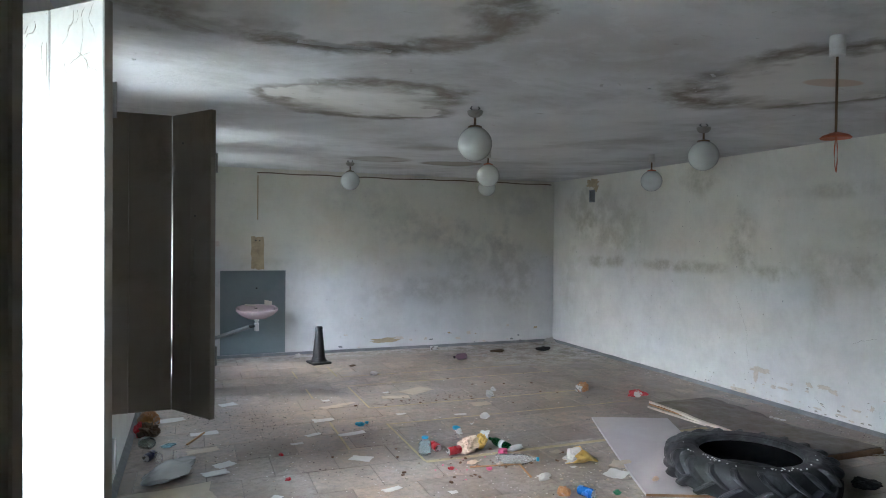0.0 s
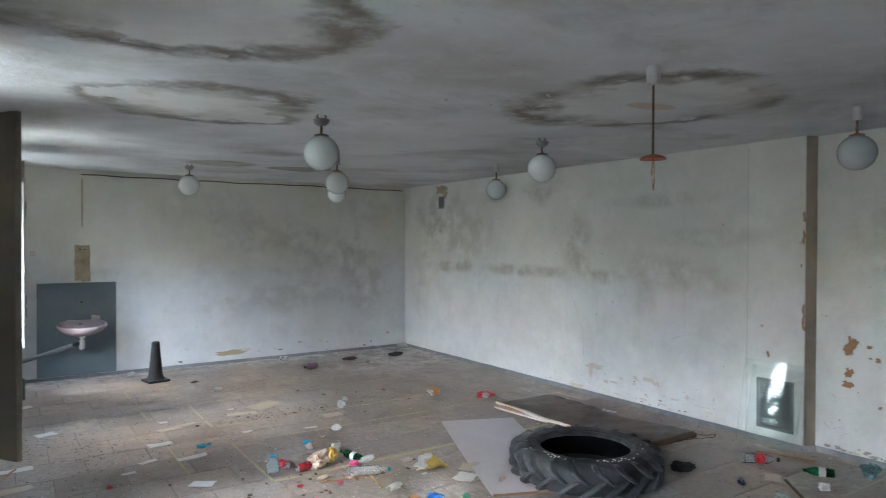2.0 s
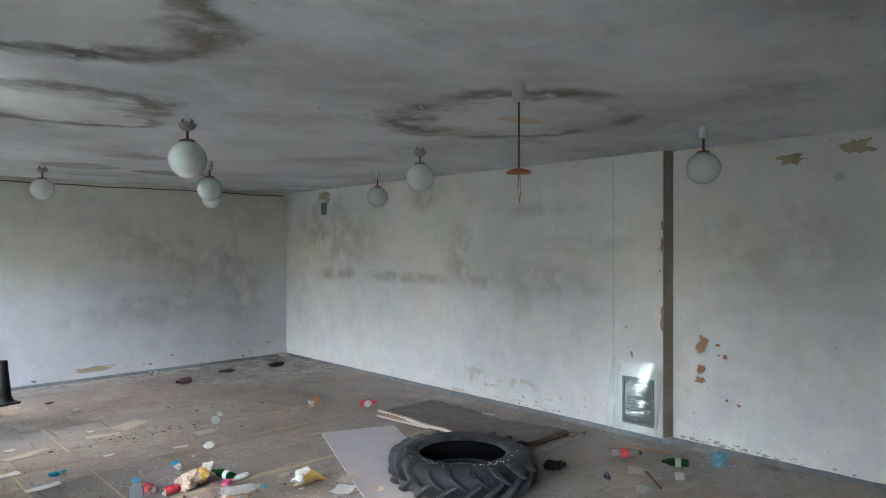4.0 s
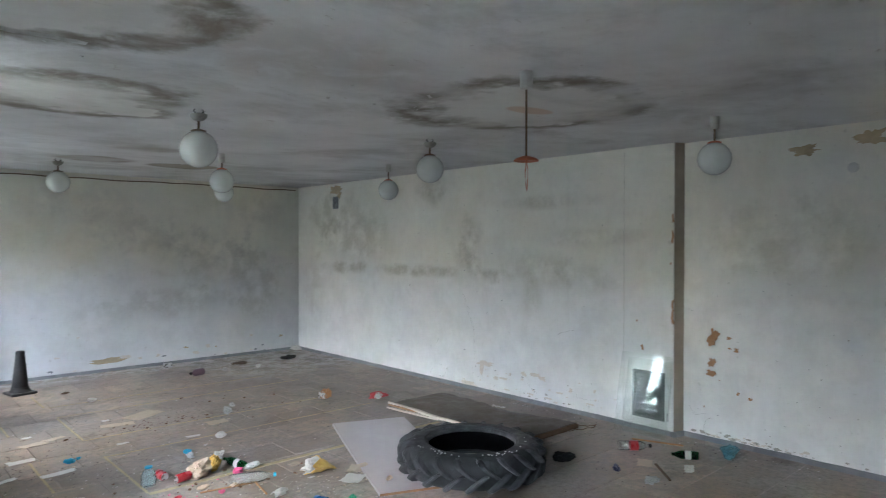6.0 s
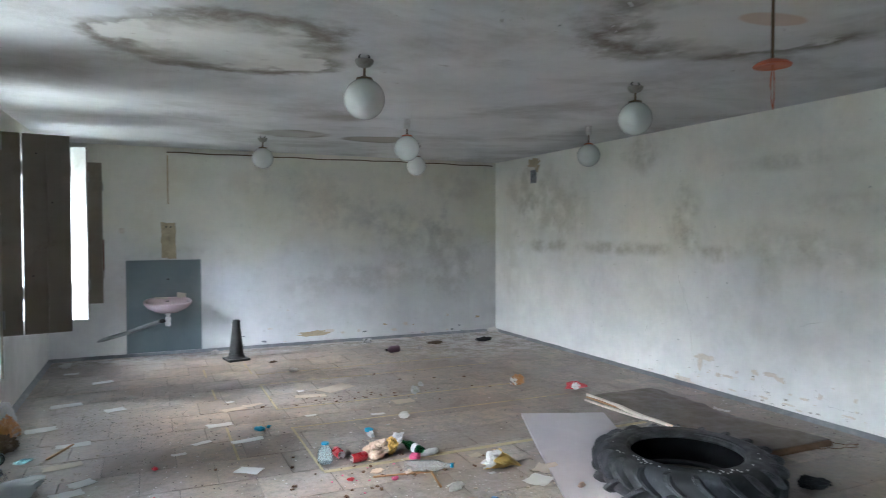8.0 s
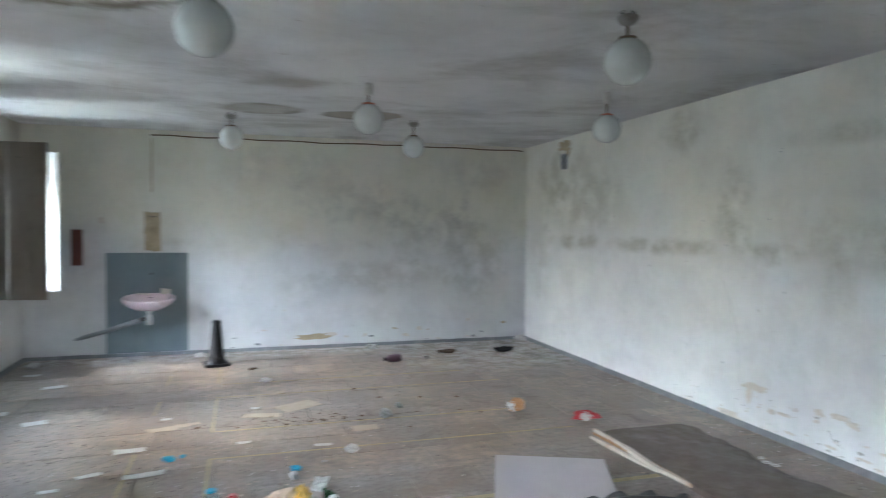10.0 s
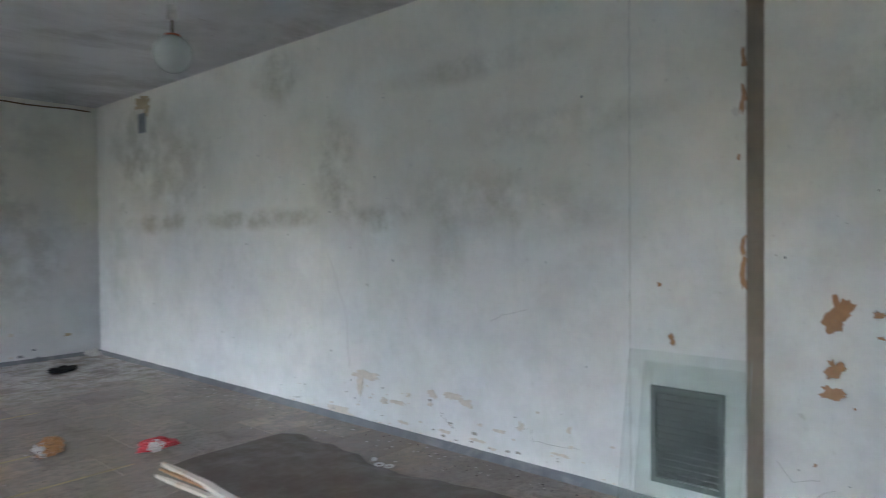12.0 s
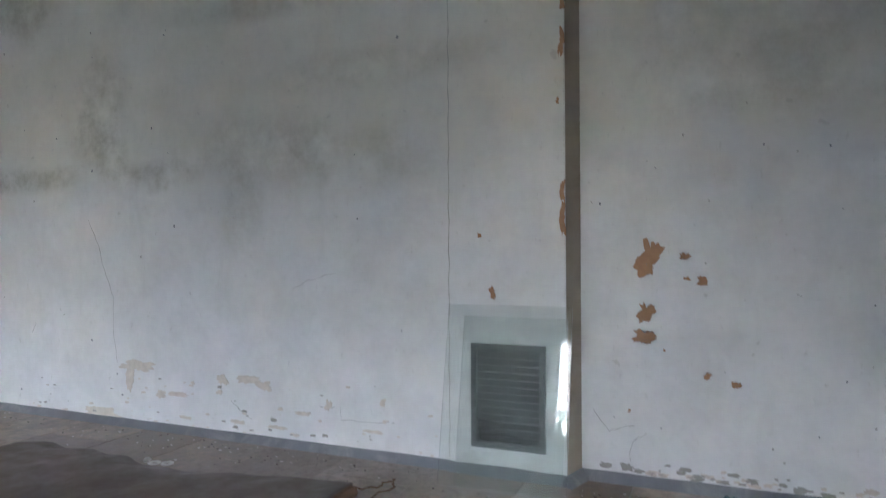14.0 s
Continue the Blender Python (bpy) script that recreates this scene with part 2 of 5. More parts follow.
def ceiling_paint():
    """Whitewash with water-stain rings and brown-black drift marks."""
    m, nt, bsdf = nodes_of("stained_ceiling", 0.9)
    n = Net(nt)
    x, y, z = n.xyz()
    warp, mid = n.noise(1.3, 6, 0.65), n.noise(3.5, 6, 0.65, 0.5)
    col = n.mix(n.ramp(n.noise(0.8, 5, 0.6, 0.5), 0.35, 0.7), (0.68, 0.68, 0.675), (0.53, 0.53, 0.52))
    part_gone = n.noise(1.15, 3, 0.55, 0.0)
    drift = n.ramp(n.noise(1.0, 7, 0.68, 0.3, stretch=(0.8, 1.15, 1)), 0.46, 0.72)
    col = n.mix(n.math("MULTIPLY", drift, 0.5), col, (0.25, 0.235, 0.205))
    for cx, cy, rx, ry, ring, fill in RINGS:
        dx = n.math("DIVIDE", n.math("SUBTRACT", x, cx), rx)
        dy = n.math("DIVIDE", n.math("SUBTRACT", y, cy), ry)
        r = n.math("SQRT", n.math("ADD", n.math("MULTIPLY", dx, dx), n.math("MULTIPLY", dy, dy)))
        r = n.math("ADD", r, n.math("MULTIPLY", n.math("SUBTRACT", warp, 0.5), 1.25))
        r = n.math("ADD", r, n.math("MULTIPLY", n.math("SUBTRACT", mid, 0.5), 0.35))
        inside = n.ramp(r, 1.0, 0.9) if ring else n.math("MULTIPLY", n.ramp(r, 1.25, 0.35), n.ramp(mid, 0.2, 0.6))
        col = n.mix(n.math("MULTIPLY", inside, fill), col, (0.66, 0.62, 0.49) if fill < 0.3 else (0.28, 0.24, 0.19))
        edge = n.math("MULTIPLY", n.ramp(r, n.ramp(n.noise(2.1, 3, 0.6), 0.36, 0.62, 0.90, 0.30), 1.0), n.ramp(r, 1.22, 0.98))
        edge = n.math("MULTIPLY", edge, n.ramp(mid, 0.2, 0.6, 0.25, 1.0))
        if ring <= 1.0:
            edge = n.math("MULTIPLY", edge, n.ramp(part_gone, 0.36, 0.55, 0.18, 1.0))
        col = n.mix(n.math("MULTIPLY", edge, n.math("MULTIPLY", n.ramp(n.noise(11, 6, 0.75), 0.0, 0.5, 0.4, 1.0), ring)), col, (0.19, 0.165, 0.13))
    dx, dy = n.math("DIVIDE", n.math("SUBTRACT", x, 3.69), 0.22), n.math("DIVIDE", n.math("SUBTRACT", y, 3.04), 0.09)
    r = n.math("ADD", n.math("ADD", n.math("MULTIPLY", dx, dx), n.math("MULTIPLY", dy, dy)), n.math("MULTIPLY", warp, 0.8))
    col = n.mix(n.math("MULTIPLY", n.ramp(r, 1.5, 1.1), 0.6), col, (0.55, 0.36, 0.24))
    col = n.mix(n.math("MULTIPLY", n.ramp(n.noise(9, 4, 0.6, 0.6, stretch=(1, 2.2, 1)), 0.67, 0.74), 0.5), col, (0.28, 0.24, 0.2))
    n.put(bsdf.inputs["Base Color"], col)
    n.bump(bsdf, n.math("ADD", n.noise(24, 5, 0.6), n.math("MULTIPLY", mid, 2.0)), 0.3, 0.012)
    return m


def floor_board():
    """Worn brown hardboard tiles under grey dust."""
    m, nt, bsdf = nodes_of("hardboard_tile", 0.62)
    n = Net(nt)
    geo = nt.nodes.new("ShaderNodeNewGeometry").outputs["Position"]
    tone = n.mix(n.rand(), (0.15, 0.10, 0.066), (0.36, 0.262, 0.18))
    col = n.mix(n.ramp(n.noise(7, 6, 0.7, 0.3, co=geo), 0.3, 0.7), tone, (0.17, 0.135, 0.105))
    dust = n.ramp(n.noise(1.1, 8, 0.7, 0.3, co=geo), 0.40, 0.62)
    col = n.mix(n.math("MULTIPLY", dust, 0.62), col, (0.37, 0.342, 0.318))
    stain = n.ramp(n.noise(2.7, 7, 0.7, 0.5, co=geo), 0.50, 0.72)
    col = n.mix(n.math("MULTIPLY", stain, 0.75), col, (0.13, 0.11, 0.09))
    chalk = n.ramp(n.noise(4.5, 8, 0.78, 0.3, co=geo), 0.42, 0.58)
    sep = nt.nodes.new("ShaderNodeSeparateXYZ")
    n.put(sep.inputs[0], geo)
    far = n.math("MULTIPLY", n.ramp(sep.outputs[0], 3.4, 5.0), n.ramp(sep.outputs[1], 7.8, 8.9))
    far = n.math("MAXIMUM", far, n.ramp(n.math("ADD", sep.outputs[1], n.math("MULTIPLY", n.noise(2, 4, co=geo), 0.5)), 9.75, 10.15))
    col = n.mix(n.math("MULTIPLY", chalk, n.math("ADD", n.math("MULTIPLY", far, 0.55), 0.02)), col, (0.66, 0.65, 0.64))
    col = n.mix(n.math("MULTIPLY", n.ramp(n.noise(60, 3, 0.5, co=geo), 0.66, 0.74), 0.5), col, (0.07, 0.06, 0.05))
    grit = n.ramp(n.noise(22, 6, 0.75, 0.0, co=geo), 0.42, 0.66)
    col = n.mix(n.math("MULTIPLY", grit, 0.5), col, (0.11, 0.09, 0.075))
    pale = n.ramp(n.noise(46, 6, 0.75, 0.4, co=geo), 0.60, 0.70)
    col = n.mix(n.math("MULTIPLY", pale, 0.4), col, (0.46, 0.43, 0.39))
    n.put(bsdf.inputs["Base Color"], col)
    n.put(bsdf.inputs["Roughness"], n.ramp(dust, 0.0, 1.0, 0.36, 0.66))
    n.bump(bsdf, n.noise(40, 5, 0.6, co=geo), 0.18, 0.003)
    return m


M_WALL = wall_paint("limewashed_wall")
M_WALLE = wall_paint("mouldy_east_wall", (0.80, 0.80, 0.79), 0.42, (
    (6.0, 1.78, 0.26, 0.42, 0.9), (5.92, 1.52, 0.16, 0.18, 0.9), (8.5, 1.95, 1.0, 0.65, 0.75), (7.0, 1.42, 1.0, 0.10, 1.0), (8.6, 1.42, 0.7, 0.11, 0.9), (5.6, 1.40, 0.45, 0.10, 0.9),
    (4.9, 1.50, 0.7, 0.22, 0.55), (4.2, 1.85, 0.8, 0.12, 0.5), (6.6, 2.48, 0.38, 0.26, 0.85), (9.3, 2.2, 0.55, 0.5, 0.7), (5.0, 1.22, 0.18, 0.3, 0.5),
    (4.3, 1.42, 0.6, 0.2, 0.5), (4.8, 2.25, 0.8, 0.10, 0.6), (2.3, 1.8, 0.9, 0.45, 0.6), (9.6, 1.0, 0.4, 0.8, 0.4)))
M_WALLN = wall_paint("mouldy_north_wall", (0.72, 0.725, 0.725), 0.85, (
    (4.6, 1.6, 0.8, 0.5, 0.9), (3.5, 1.9, 0.9, 0.4, 0.7), (4.0, 0.9, 1.0, 0.28, 0.8), (5.3, 1.2, 0.55, 0.8, 0.9),
    (2.8, 2.3, 1.1, 0.3, 0.5), (3.0, 0.75, 0.6, 0.25, 0.45), (5.3, 2.3, 0.6, 0.35, 0.6)), 0)
M_CEIL = ceiling_paint()
M_TILE = floor_board()
M_SCREED = plain("dark_screed", (0.09, 0.08, 0.07), 0.9, vary=0.4)
M_SKIRT = plain("grey_skirting_paint", (0.22, 0.235, 0.25), 0.6, vary=0.3, dirt=(0.45, 0.44, 0.42), amount=0.4)
M_PANEL = plain("blue_grey_oil_paint", (0.20, 0.25, 0.27), 0.4, vary=0.18, scale=5, dirt=(0.26, 0.28, 0.29), amount=0.4, bump=0.1)
M_BROWN = plain("brown_grey_paint", (0.43, 0.36, 0.28), 0.6, vary=0.25, dirt=(0.5, 0.45, 0.38), amount=0.3)
M_PEEL = plain("bare_ochre_plaster", (0.44, 0.26, 0.15), 0.95, vary=0.3, scale=30)
M_PEEL2 = plain("bare_sandy_plaster", (0.68, 0.62, 0.545), 0.95, vary=0.3, scale=30)
M_PEEL3 = plain("raw_beige_render", (0.50, 0.41, 0.27), 0.95, vary=0.35, scale=18, dirt=(0.2, 0.16, 0.11), amount=0.5)
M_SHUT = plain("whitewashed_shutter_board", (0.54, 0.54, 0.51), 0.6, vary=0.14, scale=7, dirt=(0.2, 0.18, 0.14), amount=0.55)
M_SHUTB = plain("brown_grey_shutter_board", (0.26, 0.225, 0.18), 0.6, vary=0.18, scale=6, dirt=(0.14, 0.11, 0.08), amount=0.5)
M_FRAME = plain("white_window_paint", (0.7, 0.7, 0.68), 0.5, vary=0.15, dirt=(0.3, 0.28, 0.24), amount=0.3)
M_GLASS = clear("window_glass", (1, 1, 1), 0.0, 1.1)
M_SHEET = dusty_glass("greenish_sheet_glass", (0.955, 0.985, 0.968), (0.55, 0.60, 0.57))
M_OPAL = plain("white_opal_glass", (0.70, 0.74, 0.71), 0.08, vary=0.06, scale=6, dirt=(0.5, 0.5, 0.46), amount=0.25, bump=0.0, Coat_Weight=0.4)
M_CANOPY = plain("aged_white_plastic", (0.6, 0.6, 0.57), 0.4, vary=0.15, dirt=(0.25, 0.2, 0.15), amount=0.4)
M_STEEL = plain("dull_steel", (0.36, 0.35, 0.33), 0.4, 0.85, vary=0.3, dirt=(0.2, 0.12, 0.07), amount=0.5)
M_RUST = plain("orange_rusty_cap", (0.5, 0.13, 0.055), 0.6, vary=0.35, dirt=(0.2, 0.07, 0.04), amount=0.5)
M_CUP = plain("tarnished_metal_cup", (0.34, 0.33, 0.30), 0.45, 0.5, vary=0.3, dirt=(0.1, 0.08, 0.06), amount=0.5)
M_STEM = plain("tarnished_brass", (0.16, 0.11, 0.07), 0.5, 0.6, vary=0.3)
# Dark fittings, and the shade inside holes and vents painted as flat black
M_DARK = plain("dark_metal_and_hole_shade", (0.03, 0.032, 0.033), 0.6, vary=0.3)
M_LINE = plain("worn_yellow_floor_tape", (0.43, 0.36, 0.21), 0.7, vary=0.3, scale=9, dirt=(0.25, 0.21, 0.15), amount=0.85)
M_RUBBER = plain("dusty_black_rubber", (0.017, 0.0185, 0.02), 0.58, vary=0.4, scale=9, dirt=(0.11, 0.115, 0.12), amount=0.55, bump=0.3)
M_BOARD = plain("pale_mauve_laminate", (0.44, 0.405, 0.415), 0.42, vary=0.1, scale=4, dirt=(0.45, 0.43, 0.42), amount=0.5)
M_CHIP = plain("brown_chipboard", (0.30, 0.17, 0.085), 0.9, vary=0.4, scale=60)
M_VINYL = plain("brown_vinyl", (0.105, 0.078, 0.062), 0.55, vary=0.25, scale=6, dirt=(0.16, 0.14, 0.13), amount=0.6, bump=0.25)
M_WOOD = plain("raw_wood", (0.36, 0.2, 0.09), 0.75, vary=0.4, scale=22)
M_WOODW = plain("splintered_white_painted_wood", (0.66, 0.60, 0.52), 0.7, vary=0.25, scale=14, dirt=(0.5, 0.25, 0.08), amount=0.8)
M_PINK = plain("pink_ceramic", (0.74, 0.59, 0.62), 0.16, vary=0.1, scale=5, dirt=(0.4, 0.34, 0.3), amount=0.3, bump=0.03, Coat_Weight=0.5)
M_PVC = plain("white_pvc", (0.72, 0.73, 0.72), 0.35, vary=0.12)
M_PVCG = plain("grey_pvc_pipe", (0.27, 0.29, 0.30), 0.45, vary=0.2)
# Ground colour raised so that it bounces light onto ceiling and upper walls
M_YARD = plain("pale_bounce_ground", (0.36, 0.32, 0.20), 0.9, vary=0.5, scale=3)
M_LEAF = plain("tree_leaves", (0.05, 0.085, 0.03), 0.6, vary=0.5, scale=2)

# -- setting: floor, walls, ceiling --
bm = bmesh.new()
box(bm, WEST - 0.42, EAST2 + 0.3, SOUTH - 0.3, NORTH + 0.3, -0.25, -0.012)
floor = solo("floor", bm, M_SCREED, pose(0, 0, 0), "dusty brown hardboard tile floor with yellow lines", "floor", kind="structure")

WINDOWS = [(1.5, 2.42), (3.84, 4.74), (6.22, 7.12), (8.36, 9.26)]
SILL, HEAD = 0.92, 2.30
TOP = 2.95
bm = bmesh.new()
x0, x1 = WEST - 0.42, WEST
box(bm, x0, x1, SOUTH - 0.3, NORTH + 0.3, -0.012, SILL)
box(bm, x0, x1, SOUTH - 0.3, NORTH + 0.3, HEAD, TOP)
edges = [SOUTH - 0.3] + [e for w in WINDOWS for e in w] + [NORTH + 0.3]
for a, b in zip(edges[::2], edges[1::2]):
    box(bm, x0, x1, a, b, SILL, HEAD)
wall_west = solo("wall_west", bm, M_WALL, pose(0, 0, 0), "white limewashed wall with a row of windows", "wall", kind="structure")

bm = bmesh.new()
box(bm, WEST, EAST2 + 0.3, NORTH, NORTH + 0.3, -0.012, TOP)
wall_north = solo("wall_north", bm, M_WALLN, pose(0, 0, 0), "mould-greyed white plaster wall behind the washbasin", "wall", kind="structure")
bm = bmesh.new()
box(bm, EAST + 0.006, EAST2 + 0.3, 3.80, NORTH, -0.012, TOP)
box(bm, EAST - 0.006, EAST2 + 0.3, 3.28, 3.80, -0.012, TOP)
box(bm, EAST2, EAST2 + 0.3, SOUTH - 0.3, 3.26, -0.012, TOP)
wall_east = solo("wall_east", bm, M_WALLE, pose(0, 0, 0), "white plaster wall with mould clouds and peeling patches", "wall", kind="structure")
# Not in view: wall added at a chosen distance to close the room
bm = bmesh.new()
box(bm, WEST, EAST2, SOUTH - 0.3, SOUTH, -0.012, TOP)
solo("wall_south", bm, M_WALL, pose(0, 0, 0), "unseen plain white wall added to close the room", "wall", kind="structure")
bm = bmesh.new()
plan = ((EAST - 0.0065, 3.284), (EAST2 + 0.003, 3.238), (EAST2 + 0.02, 3.262), (EAST + 0.02, 3.2805))
lo, hi = ([bm.verts.new((px, py, pz)) for px, py in plan] for pz in (-0.005, 2.76))
bm.faces.new(lo[::-1])
bm.faces.new(hi)
for k in range(4):
    bm.faces.new((lo[k], lo[(k + 1) % 4], hi[(k + 1) % 4], hi[k]))
bmesh.ops.recalc_face_normals(bm, faces=bm.faces[:])
part("reveal_face", bm, M_BROWN, wall_east, "brown painted step of the wall")

# sagging ceiling
bm = bmesh.new()
NX, NY = 26, 48
grid = [[None] * (NY + 1) for _ in range(NX + 1)]
for i in range(NX + 1):
    for j in range(NY + 1):
        cx, cy = WEST + (EAST2 - WEST) * i / NX, SOUTH + (NORTH - SOUTH) * j / NY
        grid[i][j] = bm.verts.new((cx, cy, ceil_z(cx, cy)))
for i in range(NX):
    for j in range(NY):
        bm.faces.new((grid[i][j], grid[i][j + 1], grid[i + 1][j + 1], grid[i + 1][j]))
res = bmesh.ops.extrude_face_region(bm, geom=bm.faces[:])
bmesh.ops.translate(bm, verts=[v for v in res["geom"] if isinstance(v, bmesh.types.BMVert)], vec=(0, 0, 0.16))
bmesh.ops.recalc_face_normals(bm, faces=bm.faces[:])
ceiling = solo("ceiling", bm, M_CEIL, pose(0, 0, 0), "white ceiling with brown water stain rings", "ceiling", kind="structure", smooth=True)
# curled paint flakes hanging from the ceiling
rnd = random.Random(31)
bm = bmesh.new()
for cx, cy, sx, sy, count in ((2.95, 3.25, 0.28, 0.2, 26), (0.6, 3.5, 0.5, 0.12, 8), (0.05, 3.75, 0.14, 0.25, 10), (2.2, 3.4, 0.5, 0.5, 8), (4.2, 3.3, 0.5, 0.4, 5)):
    for _ in range(count):
        x, y = max(WEST + 0.05, rnd.gauss(cx, sx)), rnd.gauss(cy, sy)
        L, w, a = rnd.uniform(0.008, 0.03), rnd.uniform(0.004, 0.012), rnd.uniform(0, 6.28)
        u, v, z = Vector((math.cos(a), math.sin(a), 0)), Vector((-math.sin(a), math.cos(a), 0)), ceil_z(x, y)
        rows = []
        for k in range(4):
            drop = 0.012 * (k / 3) ** 2 * L / 0.03 + 0.0005
            p = Vector((x, y, z - drop)) + u * (L * k / 3)
            rows.append([bm.verts.new(p + v * (w * e * (1 - 0.25 * k * rnd.random()))) for e in (-1, 1)])
        for p, q in zip(rows, rows[1:]):
            bm.faces.new((p[0], p[1], q[1], q[0]))
# a long lifted strip along the edge of the largest stain
for x0, x1, y0, z0 in ((0.72, 1.16, 3.38, 0.006), (0.1, 0.3, 3.45, 0.006)):
    n = 22
    rows = []
    for k in range(n + 1):
        x = x0 + (x1 - x0) * k / n
        y = y0 - 0.05 * (x - x0) + 0.012 * noise.noise(Vector((x * 16, 0, 4)))
        w, z = 0.03 + 0.02 * noise.noise(Vector((x * 23, 1, 4))), ceil_z(x, y)
        rows.append([bm.verts.new((x, y - w, z - 0.0005)), bm.verts.new((x, y + 0.01, z - z0 * (0.7 + 0.6 * noise.noise(Vector((x * 13, 5, 4))))))])
    for p, q in zip(rows, rows[1:]):
        bm.faces.new((p[0], p[1], q[1], q[0]))
bmesh.ops.solidify(bm, geom=bm.faces[:], thickness=0.0012)
tagged(part("paint_flakes", bm, M_SHUT, ceiling, "curled white paint flakes"), kind="stuff")
# Unseen slab, added above the ceiling to keep the sky out
bm = bmesh.new()
box(bm, WEST - 0.42, EAST2 + 0.3, SOUTH - 0.3, NORTH + 0.3, TOP, TOP + 0.2)
solo("roof_slab", bm, M_SCREED, pose(0, 0, 0), "unseen flat slab added over the room", "roof", kind="structure")

# baseboards: a low grey painted cove, from the wall down onto the floor
def cove(name, a, b, inward):
    """Along the plan line a to b; inward points into the room."""
    bm = bmesh.new()
    n = 40
    rows = []
    for k in range(n + 1):
        x, y = a[0] + (b[0] - a[0]) * k / n, a[1] + (b[1] - a[1]) * k / n
        w = 0.004 * noise.noise(Vector((x * 5, y * 5, 0)))
        rows.append([bm.verts.new((x + inward[0] * d, y + inward[1] * d, z)) for d, z in ((-0.004, 0.0), (0.045 + w, 0.0), (0.036 + w, 0.009), (0.008, 0.034 + w), (-0.004, 0.036 + w))])
    for p, q in zip(rows, rows[1:]):
        for k in range(5):
            bm.faces.new((p[k], p[(k + 1) % 5], q[(k + 1) % 5], q[k]))
    bm.faces.new(rows[0])
    bm.faces.new(rows[-1][::-1])
    bmesh.ops.recalc_face_normals(bm, faces=bm.faces[:])
    return solo(name, bm, M_SKIRT, pose(0, 0, 0), "low grey painted skirting cove", "skirting", kind="structure")


cove("baseboard_1", (WEST, NORTH), (EAST + 0.006, NORTH), (0, -1))
cove("baseboard_2", (EAST + 0.006, NORTH - 0.046), (EAST + 0.006, 3.80), (-1, 0))
cove("baseboard_3", (EAST - 0.006, 3.80), (EAST - 0.006, 3.284), (-1, 0))
cove("baseboard_4", (EAST - 0.05, 3.286), (EAST2, 3.236), (-0.4, -0.9))
cove("baseboard_5", (EAST2, 3.236), (EAST2, SOUTH), (-1, 0))
cove("baseboard_6", (WEST, NORTH - 0.046), (WEST, SOUTH), (1, 0))


# windows: frame, two casements with glazing bars, stone sill
def window(k, a, b):
    w = empty("window_%d" % k, pose(WEST - 0.30, a, SILL), "white wooden casement window with small panes", "window", "windows of the west wall", "structure")
    W, H = b - a, HEAD - SILL
    bm = bmesh.new()
    for y0, y1, z0, z1 in ((0, 0.05, 0, H), (W - 0.05, W, 0, H), (0.05, W - 0.05, 0, 0.05), (0.05, W - 0.05, H - 0.05, H), (W / 2 - 0.035, W / 2 + 0.035, 0.05, H - 0.05)):
        box(bm, -0.03, 0.03, y0, y1, z0, z1)
    part("window_frame", bm, M_FRAME, w)
    for s in (0, 1):
        y0, y1 = (0.05, W / 2 - 0.035) if s == 0 else (W / 2 + 0.035, W - 0.05)
        for i in range(4):
            z0, z1 = 0.05 + (H - 0.1) * i / 4, 0.05 + (H - 0.1) * (i + 1) / 4
            bm = bmesh.new()
            box(bm, -0.002, 0.002, y0 + 0.004, y1 - 0.004, z0 + 0.012, z1 - 0.012)
            p = part("pane", bm, M_GLASS, w)
            p.visible_shadow = False
            if i:
                bm = bmesh.new()
                box(bm, -0.015, 0.015, y0, y1, z0 - 0.011, z0 + 0.011)
                part("glazing_bar", bm, M_FRAME, w)
    part("window_sill", bevelled(-0.03 + 0.06, 0.33, 0.0, W, -0.02, 0.012, 0.006), M_FRAME, w)
    return w


for k, (a, b) in enumerate(WINDOWS):
    window(k + 1, a, b)


